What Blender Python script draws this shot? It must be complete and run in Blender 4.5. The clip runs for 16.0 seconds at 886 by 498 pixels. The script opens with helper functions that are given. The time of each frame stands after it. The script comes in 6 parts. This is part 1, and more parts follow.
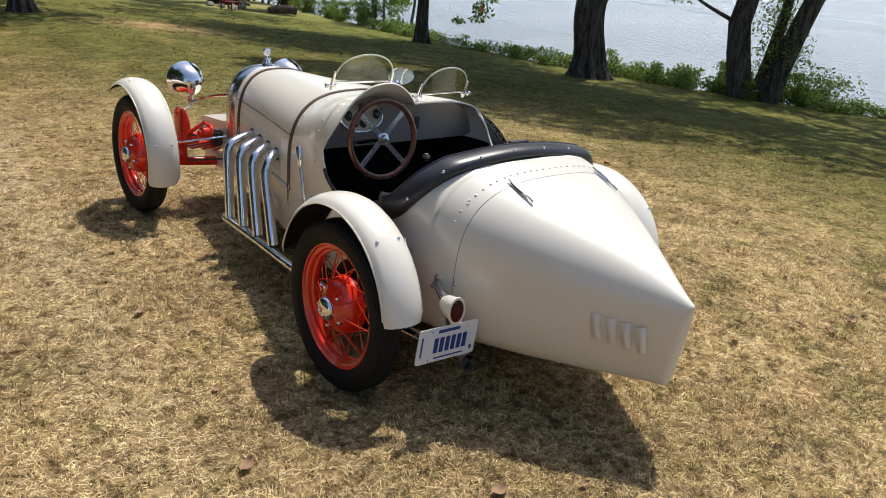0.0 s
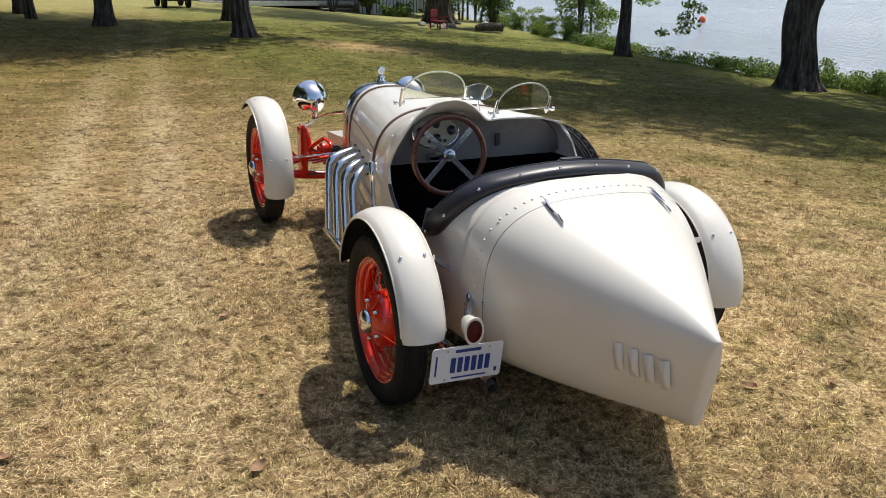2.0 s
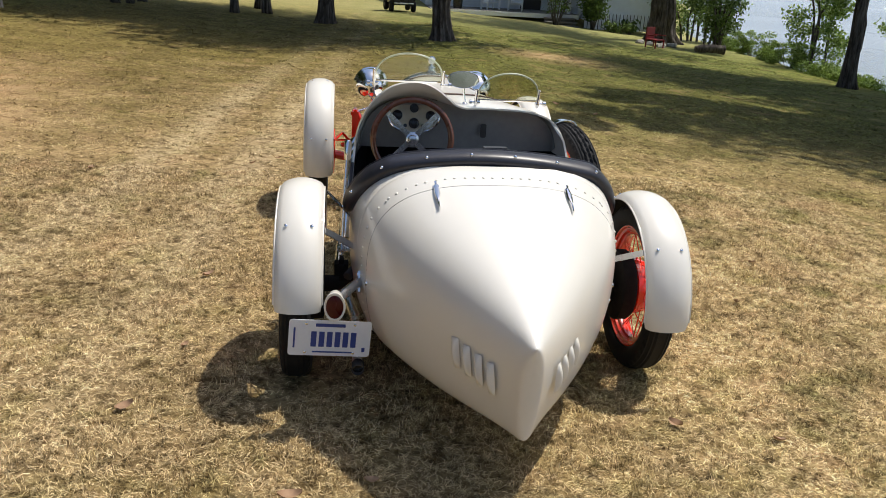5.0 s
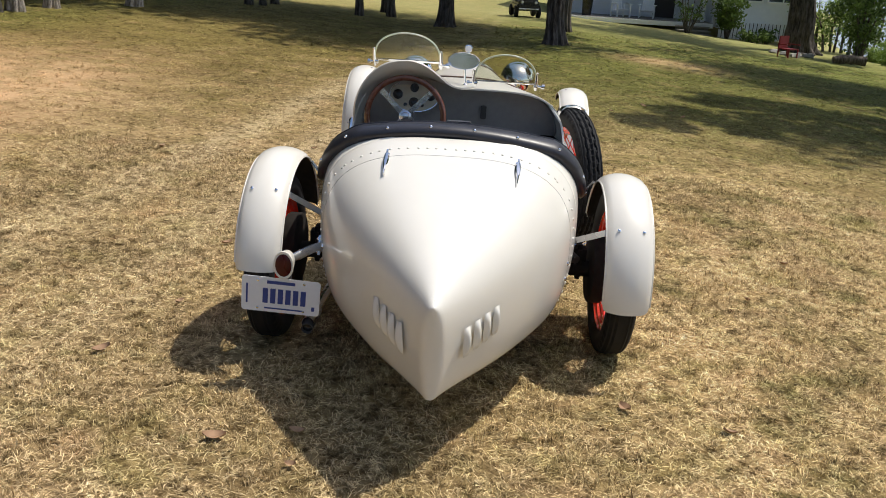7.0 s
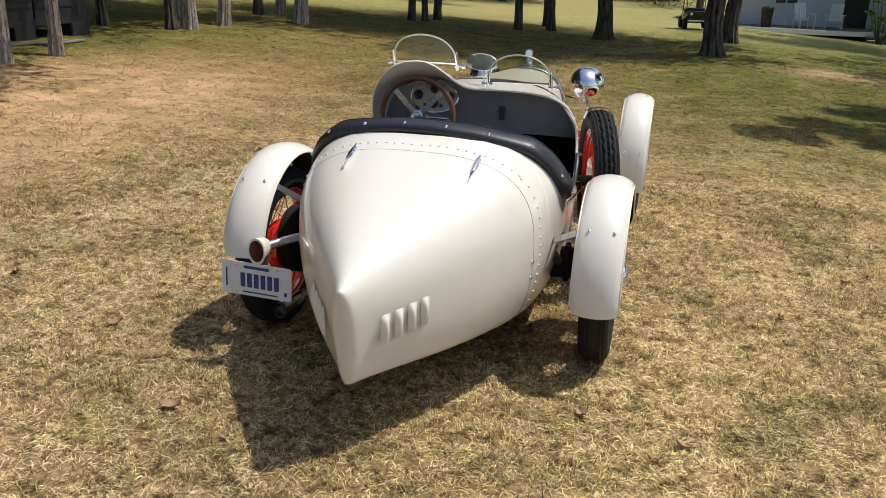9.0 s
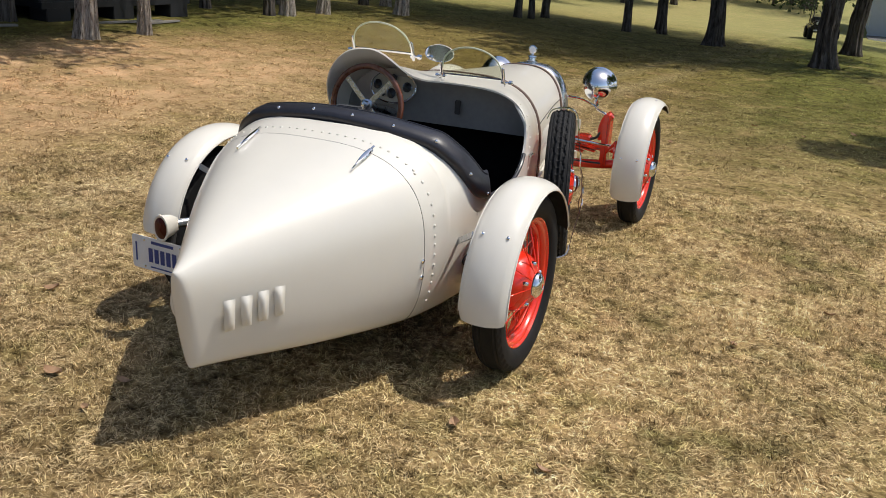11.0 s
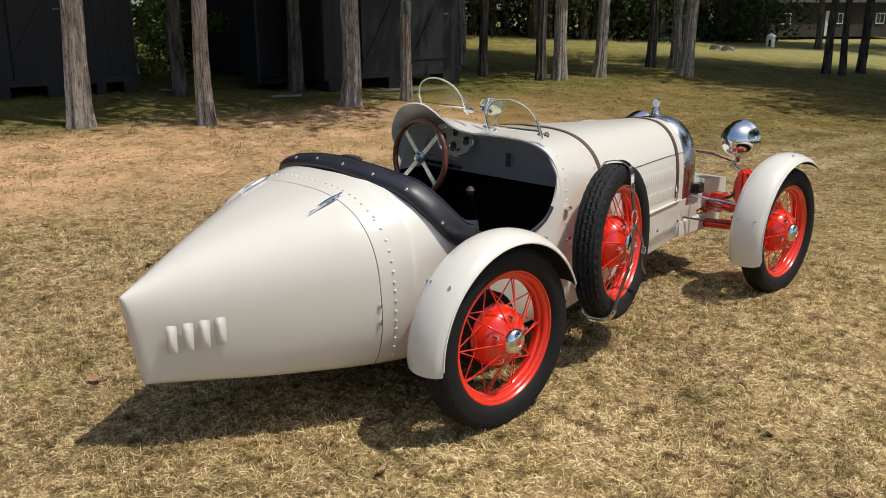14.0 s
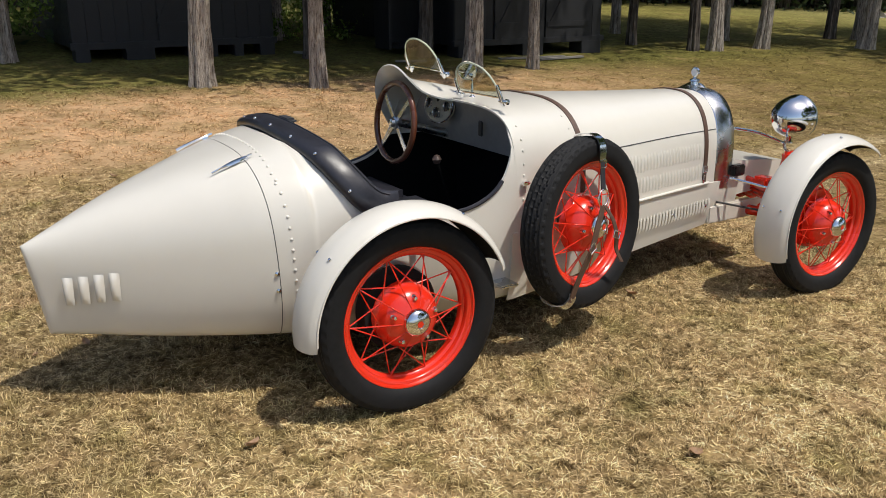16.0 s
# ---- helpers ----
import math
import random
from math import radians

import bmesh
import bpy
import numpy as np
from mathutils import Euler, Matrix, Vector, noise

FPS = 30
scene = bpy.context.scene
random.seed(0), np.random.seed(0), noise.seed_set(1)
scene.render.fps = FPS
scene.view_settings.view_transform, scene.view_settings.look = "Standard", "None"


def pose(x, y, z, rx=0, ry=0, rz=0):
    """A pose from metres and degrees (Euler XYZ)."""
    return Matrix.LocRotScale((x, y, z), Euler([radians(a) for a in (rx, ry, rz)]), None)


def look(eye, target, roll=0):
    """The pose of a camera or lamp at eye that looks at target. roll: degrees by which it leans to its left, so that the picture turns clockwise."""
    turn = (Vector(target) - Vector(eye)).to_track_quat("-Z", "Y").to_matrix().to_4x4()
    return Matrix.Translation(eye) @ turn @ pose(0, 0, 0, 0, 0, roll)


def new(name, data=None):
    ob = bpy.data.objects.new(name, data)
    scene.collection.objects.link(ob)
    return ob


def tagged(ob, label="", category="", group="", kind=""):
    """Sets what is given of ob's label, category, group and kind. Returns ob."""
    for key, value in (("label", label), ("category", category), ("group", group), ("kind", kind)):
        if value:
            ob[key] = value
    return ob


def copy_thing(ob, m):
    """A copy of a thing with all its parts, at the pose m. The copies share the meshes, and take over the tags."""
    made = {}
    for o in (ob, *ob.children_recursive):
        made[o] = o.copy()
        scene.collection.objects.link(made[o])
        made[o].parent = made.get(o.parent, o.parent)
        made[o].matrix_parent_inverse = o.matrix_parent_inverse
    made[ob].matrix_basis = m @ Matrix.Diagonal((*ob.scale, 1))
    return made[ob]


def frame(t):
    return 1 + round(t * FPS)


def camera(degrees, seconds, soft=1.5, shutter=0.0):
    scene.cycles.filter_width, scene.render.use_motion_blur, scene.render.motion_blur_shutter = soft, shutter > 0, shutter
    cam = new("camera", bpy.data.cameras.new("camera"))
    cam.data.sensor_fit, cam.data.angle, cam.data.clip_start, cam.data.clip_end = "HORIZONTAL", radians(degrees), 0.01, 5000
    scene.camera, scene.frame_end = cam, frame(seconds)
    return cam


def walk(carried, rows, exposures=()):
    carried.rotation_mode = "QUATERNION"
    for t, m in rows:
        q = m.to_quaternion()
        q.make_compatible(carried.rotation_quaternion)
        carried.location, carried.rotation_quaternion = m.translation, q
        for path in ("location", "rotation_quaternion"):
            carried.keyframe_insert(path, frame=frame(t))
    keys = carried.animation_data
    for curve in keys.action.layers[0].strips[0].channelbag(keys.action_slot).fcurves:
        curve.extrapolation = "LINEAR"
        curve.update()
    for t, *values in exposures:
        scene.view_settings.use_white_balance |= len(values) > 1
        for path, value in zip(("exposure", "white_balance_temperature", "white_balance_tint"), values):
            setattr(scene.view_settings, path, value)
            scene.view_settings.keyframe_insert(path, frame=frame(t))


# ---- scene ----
cam = camera(55.2, 16.0, soft=0.9)
PATH = [
    (0, (-2.551, -2.799, 1.819), (-1.357, -1.346, 1.137), 4.5),
    (0.5, (-2.483, -2.956, 1.877), (-1.433, -1.429, 1.125), 4.4),
    (1, (-2.28, -2.953, 1.857), (-1.261, -1.409, 1.097), 5.2),
    (1.5, (-2.082, -2.991, 1.839), (-1.143, -1.371, 1.137), 2.7),
    (2, (-1.881, -3.144, 1.853), (-1.126, -1.419, 1.179), 1.2),
    (2.5, (-1.637, -3.157, 1.826), (-0.958, -1.404, 1.144), 3.5),
    (3, (-1.414, -3.223, 1.826), (-0.828, -1.432, 1.155), 5.0),
    (3.5, (-1.241, -3.376, 1.839), (-0.815, -1.54, 1.17), 5.1),
    (4, (-1.002, -3.324, 1.783), (-0.61, -1.477, 1.122), 4.2),
    (6.5, (-0.104, -3.637, 1.696), (-0.13, -1.75, 1.034), 3.0),
    (7, (0.099, -3.57, 1.654), (0.036, -1.681, 0.998), 3.3),
    (7.5, (0.302, -3.588, 1.667), (0.171, -1.699, 1.025), 3.0),
    (8, (0.534, -3.687, 1.68), (0.248, -1.816, 1.033), 1.8),
    (8.5, (0.737, -3.591, 1.641), (0.352, -1.736, 0.999), 1.3),
    (9, (0.944, -3.501, 1.62), (0.464, -1.667, 0.982), 1.6),
    (9.5, (1.147, -3.509, 1.641), (0.602, -1.697, 0.992), 2.6),
    (10, (1.303, -3.339, 1.61), (0.737, -1.533, 0.963), 3.2),
    (12.5, (2.346, -2.856, 1.61), (1.265, -1.296, 0.98), 2.6),
    (13, (2.467, -2.642, 1.6), (1.317, -1.107, 1.035), 2.4),
    (13.5, (2.652, -2.483, 1.597), (1.363, -1.047, 1.069), 0.5),
    (14, (2.853, -2.323, 1.591), (1.464, -0.986, 1.057), -0.2),
    (14.5, (2.945, -2.065, 1.569), (1.525, -0.764, 1.029), 0.0),
    (15, (3.1, -1.834, 1.549), (1.582, -0.652, 1.002), -1.3),
    (15.5, (3.269, -1.623, 1.543), (1.667, -0.577, 0.96), -1.3),
    (16, (3.306, -1.381, 1.537), (1.674, -0.392, 0.937), -0.1),
]
walk(cam, [(t, look(eye, target, roll)) for t, eye, target, roll in PATH], [(0.0, 0.15), (4.0, 0.14), (7.0, 0.12), (10.0, -0.01), (12.5, -0.14), (16.0, -0.18)])

# ---- world and sun ----
SUN_WAY = Vector((0.37, 0.20, 0.91)).normalized()
world = bpy.data.worlds.new("world")
scene.world = world
world.use_nodes = True
wn = world.node_tree
sky = wn.nodes.new("ShaderNodeTexSky")
sky.sky_type, sky.sun_disc = "NISHITA", False
sky.sun_elevation = math.asin(SUN_WAY.z)
sky.sun_rotation = math.atan2(SUN_WAY.x, SUN_WAY.y)
sky.dust_density = 2.0
wn.links.new(sky.outputs[0], wn.nodes["Background"].inputs[0])
wn.nodes["Background"].inputs[1].default_value = 0.15
sun = new("sun", bpy.data.lights.new("sun", "SUN"))
sun.data.energy, sun.data.angle, sun.data.color = 4.0, radians(0.7), (1.0, 0.95, 0.86)
sun.matrix_world = look(SUN_WAY * 40, (0, 0, 0))

# ---- materials ----


def material(name, base, rough=0.5, metal=0.0, coat=0.0, spec=0.5):
    m = bpy.data.materials.new(name)
    m.use_nodes = True
    b = m.node_tree.nodes["Principled BSDF"]
    b.inputs["Base Color"].default_value = (*base, 1)
    b.inputs["Roughness"].default_value = rough
    b.inputs["Metallic"].default_value = metal
    b.inputs["Coat Weight"].default_value = coat
    b.inputs["Coat Roughness"].default_value = 0.06
    b.inputs["Specular IOR Level"].default_value = spec
    return m


def node(m, kind, **values):
    n = m.node_tree.nodes.new(kind)
    for key, value in values.items():
        n.inputs[key.replace("_", " ")].default_value = value
    return n


def wire(m, a, b):
    m.node_tree.links.new(a, b)


def coords(m, stretch=(1, 1, 1)):
    """Object-space coordinates, stretched."""
    c = m.node_tree.nodes.new("ShaderNodeTexCoord")
    p = m.node_tree.nodes.new("ShaderNodeMapping")
    p.inputs["Scale"].default_value = stretch
    wire(m, c.outputs["Object"], p.inputs["Vector"])
    return p.outputs[0]


def noise_of(m, scale, detail=4.0, stretch=(1, 1, 1), rough=0.55):
    n = node(m, "ShaderNodeTexNoise", Scale=scale, Detail=detail, Roughness=rough)
    wire(m, coords(m, stretch), n.inputs["Vector"])
    return n.outputs[0]


def ramp(m, source, stops):
    r = m.node_tree.nodes.new("ShaderNodeValToRGB")
    e = r.color_ramp.elements
    while len(e) < len(stops):
        e.new(0.5)
    for k, (at, c) in zip(e, stops):
        k.position = at
        k.color = (*c, 1) if len(c) == 3 else (c[0], c[0], c[0], 1)
    wire(m, source, r.inputs[0])
    return r.outputs[0]


def mixed(m, fac, a, b, mode="MIX"):
    n = m.node_tree.nodes.new("ShaderNodeMix")
    n.data_type, n.blend_type = "RGBA", mode
    for v, k in ((fac, 0), (a, 6), (b, 7)):
        if isinstance(v, (int, float)):
            n.inputs[k].default_value = v
        elif isinstance(v, tuple):
            n.inputs[k].default_value = (*v, 1)
        else:
            wire(m, v, n.inputs[k])
    return n.outputs[2]


def shade(m, colour=None, rough=None, bump=None, strength=0.3, distance=0.01):
    b = m.node_tree.nodes["Principled BSDF"]
    if colour is not None:
        wire(m, colour, b.inputs["Base Color"])
    if rough is not None:
        wire(m, rough, b.inputs["Roughness"])
    if bump is not None:
        k = node(m, "ShaderNodeBump", Strength=strength, Distance=distance)
        wire(m, bump, k.inputs["Height"])
        wire(m, k.outputs[0], b.inputs["Normal"])
    return m


def varied(name, base, rough, scale, spread=0.25, metal=0.0, coat=0.0, bump=0.2, distance=0.004, stretch=(1, 1, 1), spec=0.5):
    """A surface with colour and roughness that wander at two scales."""
    m = material(name, base, rough, metal, coat, spec)
    fine, wide = noise_of(m, scale, 6, stretch), noise_of(m, scale * 0.13, 3, stretch)
    lo, hi = tuple(c * (1 - spread) for c in base), tuple(min(1, c * (1 + spread)) for c in base)
    col = mixed(m, 0.5, ramp(m, fine, [(0.3, lo), (0.7, hi)]), ramp(m, wide, [(0.3, lo), (0.7, hi)]))
    r = ramp(m, wide, [(0.3, (max(0, rough - 0.08),)), (0.75, (min(1, rough + 0.1),))])
    return shade(m, col, r, fine if bump else None, bump, distance)


CREAM = varied("cream_paint", (0.735, 0.70, 0.625), 0.36, 9, 0.025, coat=0.55, bump=0.010, distance=0.002)
# dark mudguard insides; on drums, axle and rails also underbody shade as colour
UNDER = varied("dark_underside", (0.022, 0.019, 0.017), 0.85, 30, 0.35, bump=0.2, spec=0.15)
RED = varied("red_enamel", (0.78, 0.030, 0.010), 0.22, 20, 0.06, coat=0.8, bump=0.01)
RUBBER = varied("tyre_rubber", (0.011, 0.011, 0.012), 0.72, 40, 0.35, bump=0.15, distance=0.001, spec=0.28)
CHROME = varied("chrome", (0.80, 0.81, 0.83), 0.05, 5, 0.03, metal=1.0, bump=0.0)
ALLOY = varied("polished_alloy", (0.62, 0.63, 0.65), 0.26, 60, 0.10, metal=1.0, bump=0.03, distance=0.0005)
IRON = varied("dark_iron", (0.045, 0.042, 0.040), 0.55, 30, 0.3, bump=0.2)
LEATHER = varied("black_leather", (0.024, 0.024, 0.031), 0.38, 70, 0.3, bump=0.25, distance=0.0015)
CARPET = varied("black_carpet", (0.008, 0.008, 0.008), 0.95, 200, 0.4, bump=0.4, spec=0.1)
STRAP = varied("brown_leather", (0.10, 0.055, 0.038), 0.55, 90, 0.3, bump=0.3, distance=0.001)
DASH = varied("grey_metal_dash", (0.33, 0.33, 0.325), 0.42, 35, 0.12, metal=0.3, bump=0.03)
DIAL = varied("cream_dial_plate", (0.50, 0.46, 0.36), 0.4, 40, 0.1, bump=0.0)
BLACK = varied("black_gloss", (0.012, 0.012, 0.013), 0.25, 40, 0.2, bump=0.0)
WOOD = varied("varnished_wood", (0.13, 0.040, 0.018), 0.28, 60, 0.4, coat=0.5, bump=0.05, stretch=(1, 1, 1))
LENS = varied("red_lens", (0.060, 0.003, 0.004), 0.30, 60, 0.3, bump=0.15, distance=0.001, spec=0.3)
KNOB = varied("worn_brown_knob", (0.075, 0.048, 0.038), 0.45, 40, 0.2, bump=0.0)
GREY_HIDE = varied("grey_vinyl", (0.055, 0.055, 0.060), 0.38, 60, 0.15, bump=0.1, distance=0.001)
CLOTH = varied("brown_red_cloth", (0.34, 0.12, 0.06), 0.8, 55, 0.6, bump=0.4, distance=0.003)
PLATE = varied("plate_white", (0.74, 0.76, 0.80), 0.35, 60, 0.03, bump=0.0)
BLUE = varied("plate_blue", (0.022, 0.05, 0.24), 0.4, 60, 0.1, bump=0.0)
GLASS = material("clear_glass", (0.78, 0.79, 0.64), 0.03)
GLASS.node_tree.nodes["Principled BSDF"].inputs["Transmission Weight"].default_value = 1.0
GLASS.node_tree.nodes["Principled BSDF"].inputs["IOR"].default_value = 1.4
GLASS_EDGE = varied("glass_edge", (0.62, 0.66, 0.50), 0.25, 40, 0.1, coat=0.3, bump=0.0)

GRASS_GROUND = material("lawn_ground", (0.3, 0.23, 0.12), 0.95, spec=0.1)


def lawn_colour(m):
    """Straw with green and bare patches, in object space of a mesh at the origin."""
    patch = noise_of(m, 0.45, 5, rough=0.6)
    tuft = noise_of(m, 5.5, 5, rough=0.65)
    grain = noise_of(m, 260, 3, rough=0.75)
    bare = noise_of(m, 2.2, 4, rough=0.6)
    straw = ramp(m, grain, [(0.25, (0.38, 0.285, 0.158)), (0.5, (0.57, 0.455, 0.277)), (0.75, (0.70, 0.58, 0.385))])
    green = ramp(m, grain, [(0.25, (0.17, 0.148, 0.052)), (0.75, (0.375, 0.32, 0.132))])
    tan = ramp(m, grain, [(0.25, (0.48, 0.295, 0.155)), (0.75, (0.73, 0.49, 0.285))])
    sep = m.node_tree.nodes.new("ShaderNodeSeparateXYZ")
    wire(m, coords(m), sep.inputs[0])
    far = m.node_tree.nodes.new("ShaderNodeVectorMath")
    far.operation = "LENGTH"
    wire(m, coords(m), far.inputs[0])
    away = node(m, "ShaderNodeMapRange")
    for k, v in ((1, 3.5), (2, 13.0), (3, 0.37), (4, 0.74)):
        away.inputs[k].default_value = v
    wire(m, far.outputs["Value"], away.inputs[0])
    both = mixed(m, 0.5, patch, tuft)
    more = mixed(m, 0.5, both, away.outputs[0])
    f = ramp(m, more, [(0.44, (0.0,)), (0.58, (1.0,))])
    clump = noise_of(m, 2.6, 5, rough=0.62)
    f = mixed(m, 1.0, f, ramp(m, clump, [(0.50, (0.0,)), (0.64, (0.65,))]), "LIGHTEN")
    broad = ramp(m, noise_of(m, 1.3, 4, rough=0.6), [(0.36, (0.76, 0.74, 0.70)), (0.62, (1.14, 1.13, 1.12))])
    mottle = ramp(m, noise_of(m, 11, 4, rough=0.7), [(0.36, (0.40, 0.37, 0.30)), (0.48, (0.95, 0.94, 0.92)), (0.64, (1.22, 1.22, 1.20))])
    fleck = ramp(m, noise_of(m, 30, 5, rough=0.7), [(0.36, (0.47, 0.43, 0.37)), (0.47, (0.95, 0.94, 0.92)), (0.60, (1.20, 1.20, 1.18)), (0.70, (1.34, 1.34, 1.33))])
    mottle = mixed(m, 1.0, mottle, fleck, "MULTIPLY")
    # beyond the wheels on the lake side the straw is paler and the living clumps are greener
    east = node(m, "ShaderNodeMapRange")
    for k, v in ((1, -0.3), (2, 1.3), (3, 0.0), (4, 1.0)):
        east.inputs[k].default_value = v
    wire(m, sep.outputs[0], east.inputs[0])
    straw = mixed(m, east.outputs[0], straw, mixed(m, 1.0, straw, (1.22, 1.21, 1.18), "MULTIPLY"))
    living = noise_of(m, 1.9, 6, rough=0.68)
    sprig = mixed(m, 1.0, ramp(m, living, [(0.50, (0.0,)), (0.66, (0.75,))]), east.outputs[0], "MULTIPLY")
    few = ramp(m, noise_of(m, 3.1, 6, rough=0.7), [(0.60, (0.0,)), (0.70, (0.8,))])
    sprig = mixed(m, 1.0, sprig, few, "LIGHTEN")
    # two faint wheel tracks worn paler along the drive
    track = None
    for x0, slope in ((-2.5, 0.10), (-1.65, 0.09)):
        along = node(m, "ShaderNodeMath")
        along.operation = "MULTIPLY_ADD"
        along.inputs[1].default_value, along.inputs[2].default_value = -slope, -x0
        wire(m, sep.outputs[1], along.inputs[0])
        off = node(m, "ShaderNodeMath")
        off.operation = "ADD"
        wire(m, sep.outputs[0], off.inputs[0])
        wire(m, along.outputs[0], off.inputs[1])
        size = node(m, "ShaderNodeMath")
        size.operation = "ABSOLUTE"
        wire(m, off.outputs[0], size.inputs[0])
        soft = node(m, "ShaderNodeMapRange")
        for k, v in ((1, 0.05), (2, 0.36), (3, 0.36), (4, 0.0)):
            soft.inputs[k].default_value = v
        wire(m, size.outputs[0], soft.inputs[0])
        track = soft.outputs[0] if track is None else mixed(m, 1.0, track, soft.outputs[0], "LIGHTEN")
    track = mixed(m, 1.0, track, ramp(m, tuft, [(0.3, (0.45,)), (0.6, (1.0,))]), "MULTIPLY")
    pale = ramp(m, grain, [(0.25, (0.62, 0.50, 0.33)), (0.75, (0.86, 0.74, 0.54))])
    lush = node(m, "ShaderNodeMapRange")
    for k, v in ((1, -6.5), (2, -7.8), (3, 0.0), (4, 0.85)):
        lush.inputs[k].default_value = v
    wire(m, sep.outputs[0], lush.inputs[0])
    field = node(m, "ShaderNodeMapRange")
    for k, v in ((1, 7.0), (2, 14.0), (3, 1.0), (4, 0.28)):
        field.inputs[k].default_value = v
    wire(m, sep.outputs[1], field.inputs[0])
    shaded = mixed(m, 1.0, lush.outputs[0], field.outputs[0], "MULTIPLY")
    near = node(m, "ShaderNodeMapRange")
    for k, v in ((1, -1.0), (2, 2.0), (3, 0.25), (4, 1.0)):
        near.inputs[k].default_value = v
    wire(m, sep.outputs[1], near.inputs[0])
    track = mixed(m, 1.0, mixed(m, 1.0, track, field.outputs[0], "MULTIPLY"), near.outputs[0], "MULTIPLY")
    # greener towards the lake
    lake = node(m, "ShaderNodeMapRange")
    for k, v in ((1, 3.0), (2, 6.5), (3, 0.0), (4, 0.9)):
        lake.inputs[k].default_value = v
    wire(m, sep.outputs[0], lake.inputs[0])
    f = mixed(m, 1.0, f, lake.outputs[0], "LIGHTEN")
    # and greener farther ahead on the lake side
    greening = node(m, "ShaderNodeMapRange")
    for k, v in ((1, 2.4), (2, 7.5), (3, 0.0), (4, 0.72)):
        greening.inputs[k].default_value = v
    wire(m, sep.outputs[1], greening.inputs[0])
    greening = mixed(m, 1.0, greening.outputs[0], east.outputs[0], "MULTIPLY")
    fresh = ramp(m, grain, [(0.25, (0.105, 0.135, 0.030)), (0.75, (0.245, 0.28, 0.085))])
    bank = node(m, "ShaderNodeMapRange")
    for k, v in ((1, 3.0), (2, 8.0), (3, 0.0), (4, 0.85)):
        bank.inputs[k].default_value = v
    wire(m, sep.outputs[0], bank.inputs[0])
    turf = mixed(m, mixed(m, 1.0, mixed(m, 1.0, shaded, bank.outputs[0], "LIGHTEN"), greening, "LIGHTEN"), mixed(m, sprig, mixed(m, f, straw, green), mixed(m, 0.42, green, fresh)), fresh)
    base = mixed(m, 1.0, mixed(m, track, mixed(m, 1.0, turf, broad, "MULTIPLY"), pale), mottle, "MULTIPLY")
    # a worn sandy strip under the cedars' edge
    strip = node(m, "ShaderNodeMapRange")
    for k, v in ((1, -3.0), (2, -4.6), (3, 0.0), (4, 1.0)):
        strip.inputs[k].default_value = v
    wire(m, sep.outputs[0], strip.inputs[0])
    edge = node(m, "ShaderNodeMapRange")
    for k, v in ((1, -6.8), (2, -8.0), (3, 1.0), (4, 0.15)):
        edge.inputs[k].default_value = v
    wire(m, sep.outputs[0], edge.inputs[0])
    ahead = node(m, "ShaderNodeMapRange")
    for k, v in ((1, 5.0), (2, 10.0), (3, 1.0), (4, 0.1)):
        ahead.inputs[k].default_value = v
    wire(m, sep.outputs[1], ahead.inputs[0])
    worn = mixed(m, 1.0, mixed(m, 1.0, strip.outputs[0], edge.outputs[0], "MULTIPLY"), mixed(m, 1.0, ahead.outputs[0], ramp(m, bare, [(0.35, (0.35,)), (0.6, (1.0,))]), "MULTIPLY"), "MULTIPLY")
    dirt = mixed(m, 1.0, ramp(m, bare, [(0.55, (0.0,)), (0.70, (0.32,))]), worn, "LIGHTEN")
    # one bare patch under the shade trees
    spot = m.node_tree.nodes.new("ShaderNodeVectorMath")
    spot.operation = "DISTANCE"
    wire(m, coords(m), spot.inputs[0])
    spot.inputs[1].default_value = (4.0, 14.9, -0.27)
    round_ = node(m, "ShaderNodeMapRange")
    for k, v in ((1, 0.3), (2, 1.9), (3, 0.75), (4, 0.0)):
        round_.inputs[k].default_value = v
    wire(m, spot.outputs["Value"], round_.inputs[0])
    dirt = mixed(m, 1.0, dirt, mixed(m, 1.0, round_.outputs[0], ramp(m, bare, [(0.35, (0.5,)), (0.6, (1.0,))]), "MULTIPLY"), "LIGHTEN")
    # the mown field beyond the trees is pale and dry
    mown = node(m, "ShaderNodeMapRange")
    for k, v in ((1, 20.0), (2, 30.0), (3, 0.0), (4, 0.6)):
        mown.inputs[k].default_value = v
    wire(m, sep.outputs[1], mown.inputs[0])
    base = mixed(m, mown.outputs[0], base, ramp(m, grain, [(0.25, (0.34, 0.31, 0.15)), (0.75, (0.55, 0.50, 0.27))]))
    full = mixed(m, dirt, base, tan)
    bare_or_track = mixed(m, 1.0, dirt, track, "LIGHTEN")
    return full, grain, bare_or_track


_c, _g, _open = lawn_colour(GRASS_GROUND)
_r = GRASS_GROUND.node_tree.nodes.new("ShaderNodeVectorMath")
_r.operation = "LENGTH"
wire(GRASS_GROUND, coords(GRASS_GROUND), _r.inputs[0])
_k = node(GRASS_GROUND, "ShaderNodeMapRange")
for _i, _v in ((1, 9.0), (2, 24.0), (3, 0.0), (4, 1.0)):
    _k.inputs[_i].default_value = _v
wire(GRASS_GROUND, _r.outputs["Value"], _k.inputs[0])
